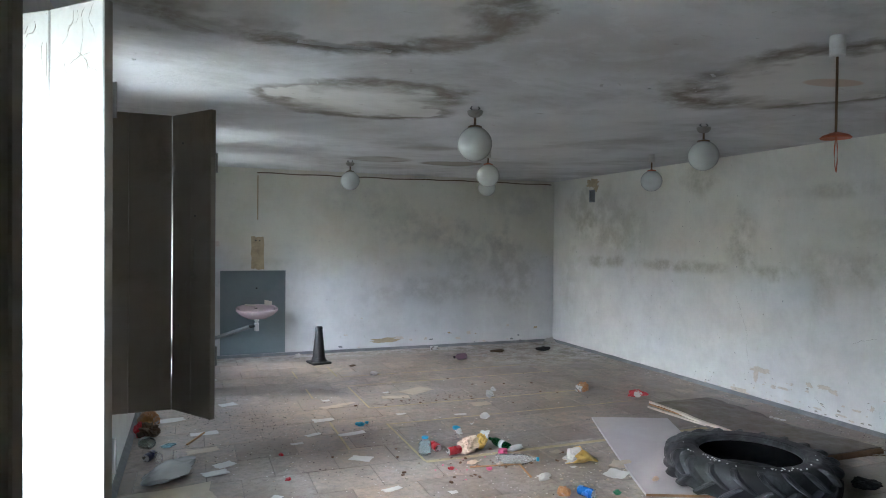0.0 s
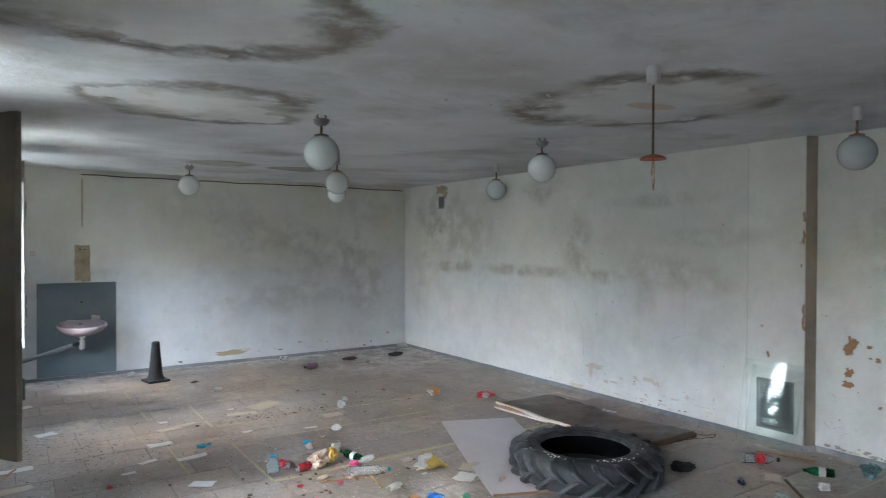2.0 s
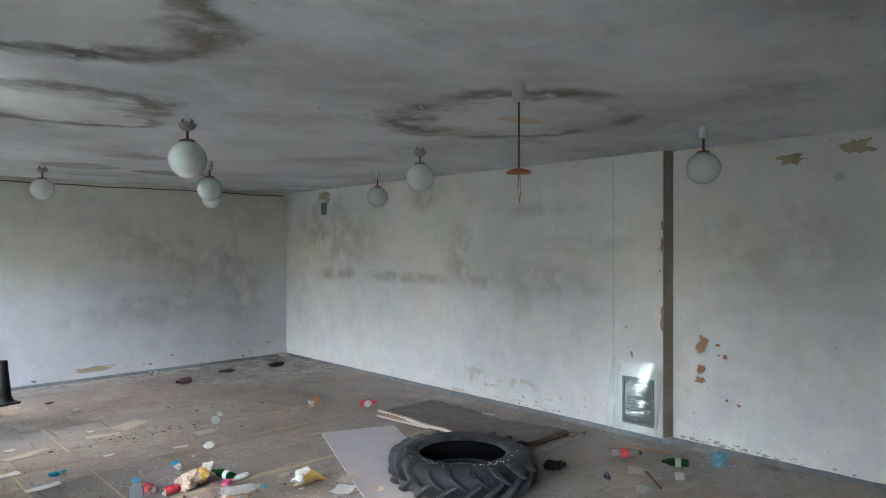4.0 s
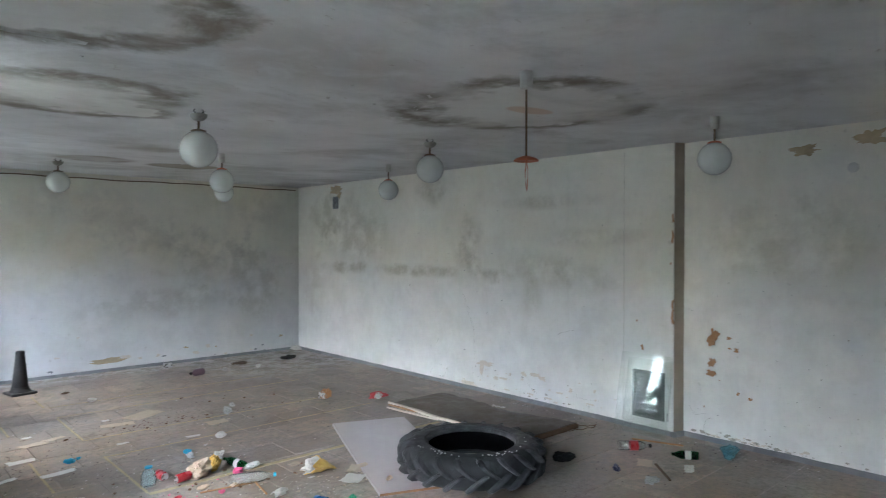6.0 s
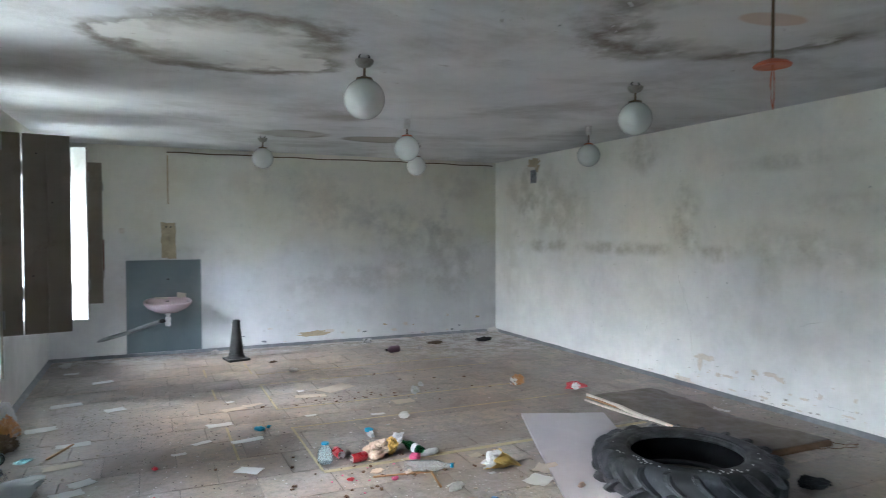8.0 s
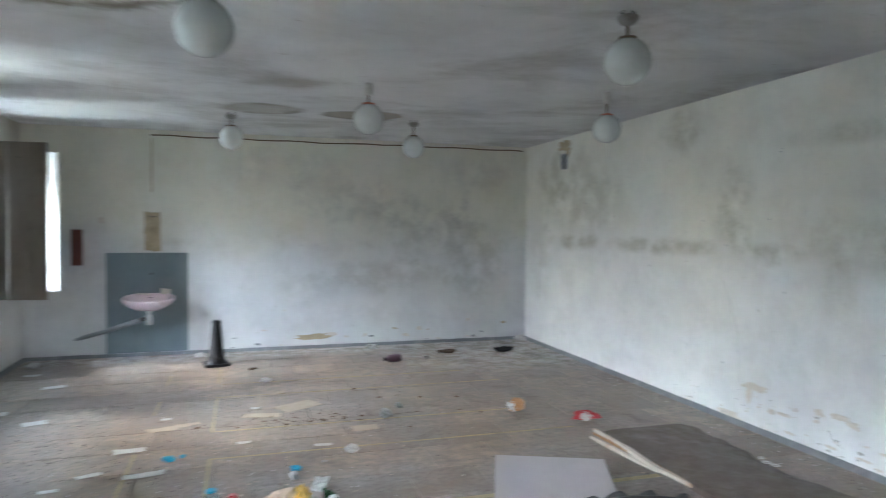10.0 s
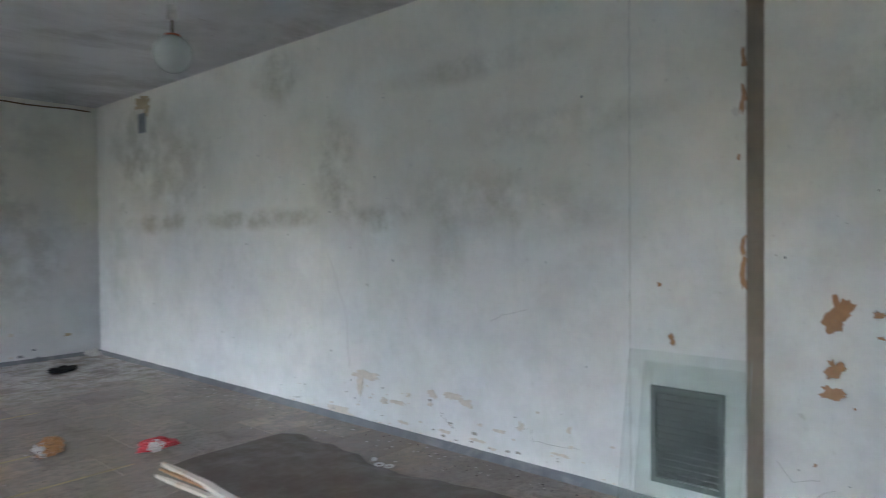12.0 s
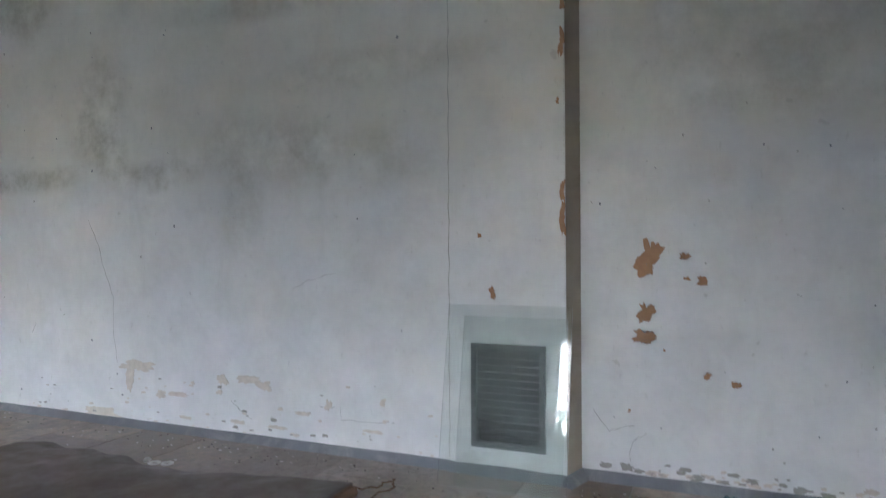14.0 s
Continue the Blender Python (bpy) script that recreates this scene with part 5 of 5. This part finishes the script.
wad("crumpled_paper", 2.66, 4.46, (0.065, 0.035, 0.026), M_PAPER, 10, "white crumpled paper on the floor", "paper", 20, 0.5)
wad("red_scrap", 2.10, 4.87, (0.025, 0.018, 0.012), M_RED, 11, "small red plastic scrap", "scrap")
wad("purple_scrap", 2.37, 4.77, (0.025, 0.02, 0.012), M_PINKP, 12, "small purple plastic scrap", "scrap")
snack_cone(3.25, 4.66, 168, M_SNACK, 2, "open yellow snack bag with silver lining on the floor")
solo("bag_lining", crumple(0.022, 0.045, 0.06, 31, 0.3), M_PAPER, pose(3.06, 4.74, 0.001, 0, 0, 10), "white torn half of a snack bag", "bag")
paper(3.20, 4.35, 0.17, 0.15, 30, M_PAPER, 21, "white torn paper sheet on the floor", 0.015)
paper(3.34, 4.49, 0.18, 0.14, 40, M_CARD, 22, "beige cardboard piece beside the board", 0.02, "cardboard_piece", "cardboard")
can(2.75, 4.14, M_BLUE, 22, "bright blue drinks can on the floor")
wad("orange_wrapper", 2.64, 4.14, (0.05, 0.045, 0.04), M_ORANGE, 13, "orange crumpled wrapper on the floor", "wrapper")
wad("green_scrap", 3.0, 4.05, (0.03, 0.025, 0.015), plain("green_plastic", (0.02, 0.2, 0.1), 0.4), 14, "small green plastic scrap", "scrap")
wad("brown_scrap", 3.38, 4.12, (0.032, 0.016, 0.016), M_KRAFT, 15, "dry brown scrap on the board", "scrap").location.z = 0.021

# scattered paper and card
W = "white paper scrap lying on the floor"
for i, (x, y, w, d, rz) in enumerate(((1.57, 4.64, 0.14, 0.06, 15), (1.52, 5.32, 0.17, 0.11, -35), (1.44, 6.48, 0.20, 0.10, 8), (1.60, 5.98, 0.24, 0.08, 10), (0.51, 5.52, 0.15, 0.11, 30), (0.38, 6.40, 0.22, 0.10, 5), (0.10, 6.93, 0.22, 0.13, 10), (0.62, 7.36, 0.16, 0.12, 20), (1.27, 6.05, 0.14, 0.06, 20), (1.10, 5.85, 0.1, 0.05, 5), (1.60, 7.2, 0.08, 0.05, 5), (2.30, 7.35, 0.07, 0.05, 5), (0.8, 4.75, 0.08, 0.07, 50), (2.20, 6.45, 0.10, 0.05, 10), (0.44, 5.36, 0.18, 0.10, 15), (3.0, 4.6, 0.05, 0.03, 5), (1.95, 4.45, 0.06, 0.05, 10), (0.45, 8.6, 0.2, 0.12, 15), (0.2, 7.7, 0.25, 0.12, 10), (0.1, 9.2, 0.15, 0.08, 10), (2.75, 6.25, 0.12, 0.05, 0))):
    paper(x, y, w, d, rz, M_PAPER, 40 + i, W, 0.005)
C = "beige cardboard piece lying on the floor"
for i, (x, y, w, d, rz) in enumerate(((1.60, 6.93, 0.21, 0.10, 12), (1.78, 7.0, 0.18, 0.08, 18), (2.66, 7.33, 0.38, 0.22, 30), (2.35, 7.12, 0.3, 0.12, -10), (3.11, 6.56, 0.2, 0.13, 5), (0.36, 5.92, 0.24, 0.11, 12), (0.10, 5.0, 0.62, 0.30, 8), (5.16, 3.05, 0.17, 0.12, 30), (2.50, 7.82, 0.16, 0.06, 40), (3.05, 4.95, 0.10, 0.06, 10))):
    paper(x, y, w, d, rz, M_CARD, 70 + i, C, 0.004 if w > 0.2 else 0.007, "cardboard_piece", "cardboard", "cardboard pieces on the floor")
paper(2.72, 5.9, 0.03, 0.02, 0, M_PAPER, 90, W)
for i, (x, y, s) in enumerate(((1.73, 6.19, 0.042), (2.52, 5.80, 0.042), (1.80, 6.25, 0.02))):
    wad("blue_scrap", x, y, (s, s * 0.7, s * 0.55), M_CYAN, 30 + i, "small bright blue plastic scrap", "scrap")
for i, (x, y, s, m, lab) in enumerate(((2.93, 6.05, 0.046, M_PAPER, "white crumpled paper on the floor"), (3.33, 6.80, 0.062, M_FILM, "white torn plastic bag on the floor"), (3.50, 7.08, 0.04, M_FILM, "white torn plastic bag on the floor"), (2.50, 5.68, 0.04, M_PAPER, "white crumpled paper on the floor"), (0.94, 5.6, 0.022, M_RED, "small red plastic scrap on the floor"), (0.92, 5.05, 0.022, M_RED, "small red plastic scrap on the floor"), (2.42, 8.3, 0.05, M_PAPER, "white crumpled paper on the floor"), (1.70, 9.82, 0.05, M_CHALK, "lump of fallen plaster by the wall"), (4.30, 9.05, 0.04, M_PAPER, "white crumpled paper on the floor"), (4.75, 8.95, 0.045, M_PAPER, "white crumpled paper on the floor"), (5.93, 9.92, 0.08, M_CHALK, "lump of fallen plaster by the wall"), (5.62, 5.15, 0.018, M_CHALK, "lump of fallen plaster by the wall"), (5.25, 2.72, 0.05, M_CHALK, "lump of fallen plaster on the floor"), (0.0, 9.6, 0.06, M_PAPER, "white crumpled paper on the floor"))):
    wad("litter_piece", x, y, (s, s * 0.75, s * 0.6), m, 60 + i, lab, "litter", 30 * i, 0.5)

# far things
bag = wad("crisp_packet", 4.47, 6.70, (0.08, 0.05, 0.06), M_ORANGE, 41, "orange and silver crumpled crisp packet", "bag", 20, 0.5)
wad("crisp_packet", 4.41, 6.70, (0.045, 0.045, 0.05), M_TIN, 42, "silver end of a crumpled crisp packet", "bag", 20, 0.5)
wad("red_bag", 4.92, 6.31, (0.12, 0.055, 0.035), M_RED, 43, "red and white crumpled snack bag", "bag", -15, 0.5)
wad("white_wrapper", 4.90, 6.285, (0.045, 0.025, 0.042), M_PAPER, 44, "white torn wrapper on a red bag", "wrapper", -15, 0.5)
wad("black_rag", 5.37, 9.24, (0.12, 0.06, 0.04), M_BLACK, 45, "black crumpled rag on the dusty floor", "rag", 10, 0.7)
wad("grey_rag", 4.66, 9.36, (0.14, 0.07, 0.02), M_SOIL, 46, "flat brown rag on the floor", "rag", 0, 0.5)
bottle(3.96, 8.97, -75, M_PURPLE, "small purple plastic bottle lying on the floor", 0.045, 0.2, 0.016, M_BLACK)
can(3.72, 9.80, M_TIN, 80, "bare silver can by the wall")
wad("brown_leaf", 2.30, 8.95, (0.05, 0.03, 0.012), M_SOIL, 47, "dry brown leaf on the floor", "leaf")

# heap by the west wall
j = empty("glass_jar", pose(-0.09, 6.13, 0.055, 80, 0, 30), "clear glass jar lying by the wall", "jar")
part("body", lathe([(0, 0.004), (0.045, 0), (0.05, 0.01), (0.05, 0.10), (0.038, 0.118), (0.038, 0.135), (0.034, 0.135), (0.034, 0.118), (0.046, 0.1), (0.046, 0.012), (0, 0.01)], 28), M_JAR, j, smooth=True).visible_shadow = False
can(0.0, 5.88, M_NAVY, -25, "silver and navy drinks can by the wall")
wad("clear_cup", 0.04, 5.71, (0.04, 0.04, 0.055), M_PET, 51, "crushed clear plastic cup", "cup", 0, 0.3)
solo("plastic_sheet", crumple(0.26, 0.115, 0.06, 57, 0.16, 4), M_FILM, pose(0.14, 5.38, 0.001, 0, 0, 42), "milky crumpled plastic sheet on the floor", "plastic", smooth=True)
wad("debris_heap", -0.06, 6.44, (0.09, 0.09, 0.07), M_SOIL, 53, "brown rotten debris heap by the wall", "debris", 0, 0.6)
wad("orange_wrapper", -0.08, 6.62, (0.08, 0.06, 0.12), M_ORANGE, 54, "orange crumpled wrapper on the heap", "wrapper", 0, 0.4)
wad("clear_bag", -0.13, 6.72, (0.07, 0.07, 0.16), M_FILM, 55, "clear crumpled plastic bag by the wall", "bag", 0, 0.5)
wad("red_scrap", -0.15, 6.5, (0.035, 0.03, 0.075), M_RED, 56, "red and yellow wrapper scrap", "scrap", 0, 0.5)
wad("blue_scrap", 0.10, 6.13, (0.06, 0.05, 0.012), M_BLUEF, 57, "blue plastic film scrap on the floor", "scrap")
stick(0.24, 6.12, 0.38, 6.42, 0.018, M_WOOD, "short wooden stick on the floor")

# by the east wall
bottle(5.31, 3.395, 45, M_PET, "clear plastic bottle with a red label", 0.045, 0.28, 0.014, M_BLACK, (M_RED, 0.36, 0.60), 3, 0.9)
bottle(5.572, 2.803, -146, M_GREEN, "green glass bottle with a white label", 0.034, 0.215, 0.013, None, (M_PAPER, 0.28, 0.50))
wad("blue_bag", 5.82, 2.65, (0.075, 0.06, 0.06), M_BLUEF, 58, "pale blue crumpled plastic bag by the skirting", "bag", 0, 0.6)
stick(5.67, 3.48, 5.82, 3.06, 0.018, M_WOOD, "thin brown wooden stick by the wall")
wad("foil_scrap", 4.86, 3.13, (0.05, 0.028, 0.025), M_NAVY, 62, "small navy foil scrap on the floor", "scrap", 30, 0.5)
wad("black_scrap", 4.72, 3.53, (0.10, 0.05, 0.045), M_BLACK, 59, "black rubber scrap beside the tyre", "scrap", -20, 0.5)
wad("brown_scrap", 4.55, 3.62, (0.035, 0.03, 0.03), M_KRAFT, 60, "brown scrap beside the tyre", "scrap")
wad("clear_wrapper", 4.83, 2.80, (0.09, 0.05, 0.02), M_FILM, 61, "clear plastic wrapper on the floor", "wrapper", 0, 0.5)
stick(4.95, 2.72, 5.20, 2.98, 0.02, M_SOIL, "dark dry stick on the floor")

# crumbs
def crumbs(name, mat, spots, seed, label, size=(0.002, 0.007)):
    rnd = random.Random(seed)
    bm = bmesh.new()
    for cx, cy, sx, sy, n in spots:
        for _ in range(n):
            x, y = rnd.gauss(cx, sx), rnd.gauss(cy, sy)
            if not (WEST + 0.03 < x < EAST - 0.03 and SOUTH + 0.1 < y < NORTH - 0.03):
                continue
            r = rnd.uniform(*size)
            m = pose(x, y, 0, 0, 0, rnd.uniform(0, 360))
            v = box(bm, -r, r, -r * rnd.uniform(0.3, 0.9), r * rnd.uniform(0.3, 0.9), 0.0, r * rnd.uniform(0.3, 0.7), m)
            for q in v[4:]:
                q.co.x += rnd.uniform(-0.4, 0.4) * r
                q.co.y += rnd.uniform(-0.4, 0.4) * r
    return solo(name, bm, mat, pose(0, 0, 0.001), label, "debris", kind="stuff")


crumbs("dark_crumbs", M_CRUMB, ((0.75, 6.75, 0.35, 0.4, 260), (0.4, 7.0, 0.25, 0.3, 120), (2.75, 6.9, 0.25, 0.12, 70), (2.6, 7.2, 0.3, 0.1, 40), (2.3, 5.3, 1.4, 1.3, 300), (3.5, 7.5, 1.6, 1.5, 160), (1.0, 6.3, 0.5, 0.7, 300), (5.3, 3.0, 0.5, 0.5, 110), (5.9, 5.0, 0.08, 1.6, 110)), 1, "scattered dark crumbs and droppings on the floor", (0.0015, 0.0055))
crumbs("pale_crumbs", M_CHALK, ((2.9, 4.4, 0.35, 0.15, 40), (3.3, 4.3, 0.2, 0.2, 30), (2.3, 5.0, 0.9, 0.8, 190), (1.2, 6.0, 0.9, 0.9, 150), (2.0, 4.6, 0.8, 0.35, 90), (5.2, 9.3, 0.6, 0.4, 90), (3.2, 9.9, 1.4, 0.08, 90), (5.9, 6, 0.07, 2, 120), (3.5, 7.0, 1.3, 1.2, 60), (6.0, 2.6, 0.08, 0.5, 40)), 2, "scattered plaster crumbs on the floor", (0.0015, 0.006))
crumbs("red_crumbs", M_PINKP, ((2.25, 4.9, 0.25, 0.12, 8),), 3, "tiny red scraps on the floor", (0.004, 0.009))

M_BITS = plain("small_wrapper_bits", (0.5, 0.42, 0.33), 0.7, vary=0.5, scale=9)
crumbs("wood_splinters", M_CHIPD, ((2.45, 4.85, 0.3, 0.1, 26), (3.6, 7.2, 0.5, 0.3, 16), (1.7, 4.9, 0.5, 0.5, 20), (2.7, 6.9, 0.3, 0.1, 30)), 4, "splinters and brown shreds on the floor", (0.005, 0.016))
crumbs("wrapper_bits", M_BITS, ((2.4, 5.3, 0.9, 0.8, 60), (3.2, 4.35, 0.3, 0.15, 40), (1.0, 6.4, 0.6, 0.8, 30)), 5, "torn beige wrapper bits on the floor", (0.003, 0.011))

# trees outside: an inferred row, its height set to block the low sky
def tree_row():
    rnd = random.Random(9)
    for k in range(9):
        y = -16 + 5.2 * k + rnd.uniform(-1, 1)
        x = -21 + rnd.uniform(-1.5, 1.5)
        H = rnd.uniform(5.4, 6.6)
        t = empty("tree", pose(x, y, -0.5), "leafy green tree beyond the windows", "tree", "trees outside")
        bm = tube([(0, 0, 0), (0.05, 0.03, H * 0.3), (0.0, 0.1, H * 0.75)], 0.14, 10)
        for b in range(6):
            a, z = b * 1.1, H * (0.25 + 0.07 * b)
            tube([(0, 0.05, z), (math.cos(a) * 0.8, math.sin(a) * 0.8, z + 0.5), (math.cos(a) * 1.7, math.sin(a) * 1.7, z + 0.8)], 0.04, 6, bm)
        part("trunk", bm, M_SOIL, t)
        bm = bmesh.new()
        for _ in range(900):
            d = Vector((rnd.gauss(0, 1), rnd.gauss(0, 1), rnd.gauss(0, 1))).normalized() * rnd.uniform(0.45, 1.0)
            c = Vector((d.x * 2.7, d.y * 3.0, H * 0.56 + d.z * H * 0.44))
            s = rnd.uniform(0.2, 0.42)
            q = Euler((rnd.uniform(0, 6), rnd.uniform(0, 6), rnd.uniform(0, 6))).to_matrix()
            bm.faces.new([bm.verts.new(c + q @ Vector(p)) for p in ((-s, 0, 0), (0, -s * 0.45, 0.04), (s, 0, 0), (0, s * 0.45, 0.04))])
        part("crown", bm, M_LEAF, t)


tree_row()

# -- yellow lines on the floor --
for x0, x1, y0, y1 in ((1.96, 4.75, 7.82, 7.82), (1.97, 4.55, 6.78, 6.78), (1.98, 4.72, 6.17, 6.17), (1.98, 4.76, 5.11, 5.08), (1.97, 1.97, 6.78, 7.78), (1.98, 1.98, 5.12, 6.19), (1.965, 1.965, 8.38, 9.02), (1.49, 1.49, 7.36, 7.80), (1.48, 1.48, 8.38, 8.85), (1.485, 1.485, 5.57, 6.40), (2.0, 4.5, 8.33, 8.33)):
    bm = bmesh.new()
    if x0 == x1:
        box(bm, x0 - 0.009, x0 + 0.009, y0, y1, -0.001, 0.0012)
    else:
        n = max(1, int((x1 - x0) / 0.5))
        box(bm, x0, x1, min(y0, y1) - 0.008, max(y0, y1) + 0.008, -0.001, 0.0014)
    part("floor_line", bm, M_LINE, floor, "worn yellow floor marking")

# -- hardboard floor tiles --
TLX, TLY = 0.47, 0.43
rnd = random.Random(5)


def tile_mesh(w, d):
    bm = bmesh.new()
    v = box(bm, 0.0013, w - 0.0013, 0.0013, d - 0.0013, -0.012, 0.0)
    for k in (4, 5, 6, 7):
        v[k].co.x += 0.0009 if v[k].co.x < w / 2 else -0.0009
        v[k].co.y += 0.0009 if v[k].co.y < d / 2 else -0.0009
    me = bpy.data.meshes.new("tile")
    bm.to_mesh(me)
    bm.free()
    me.materials.append(M_TILE)
    return me


whole = tile_mesh(TLX, TLY)
cache, rest, count = {}, bmesh.new(), 0
rows = [(9.90, NORTH)] + [(9.90 - TLY * (i + 1), 9.90 - TLY * i) for i in range(29)] + [(SOUTH, 9.90 - TLY * 29)]
for r, (y0, y1) in enumerate(rows):
    x = -0.563 if r % 2 else -0.33
    while x < EAST2:
        a, b = max(x, WEST), min(x + TLX, EAST2 if y0 < 3.28 else EAST)
        x += TLX
        if b - a < 0.02 or y1 - y0 < 0.02:
            continue
        if y0 > 2.2 and count < 300:
            key = (round(b - a, 3), round(y1 - y0, 3))
            if key not in cache:
                cache[key] = whole if key == (TLX, TLY) else tile_mesh(b - a, y1 - y0)
            ob = new("tile", cache[key])
            ob.parent = floor
            ob.matrix_basis = pose(a, y0, rnd.uniform(-0.0012, 0.0), rnd.uniform(-0.08, 0.08), rnd.uniform(-0.08, 0.08), 0)
            count += 1
        else:
            box(rest, a + 0.001, b - 0.001, y0 + 0.001, y1 - 0.001, -0.012, -0.0005)
ob = part("further_tiles", rest, M_TILE, floor)
tagged(ob, kind="stuff")
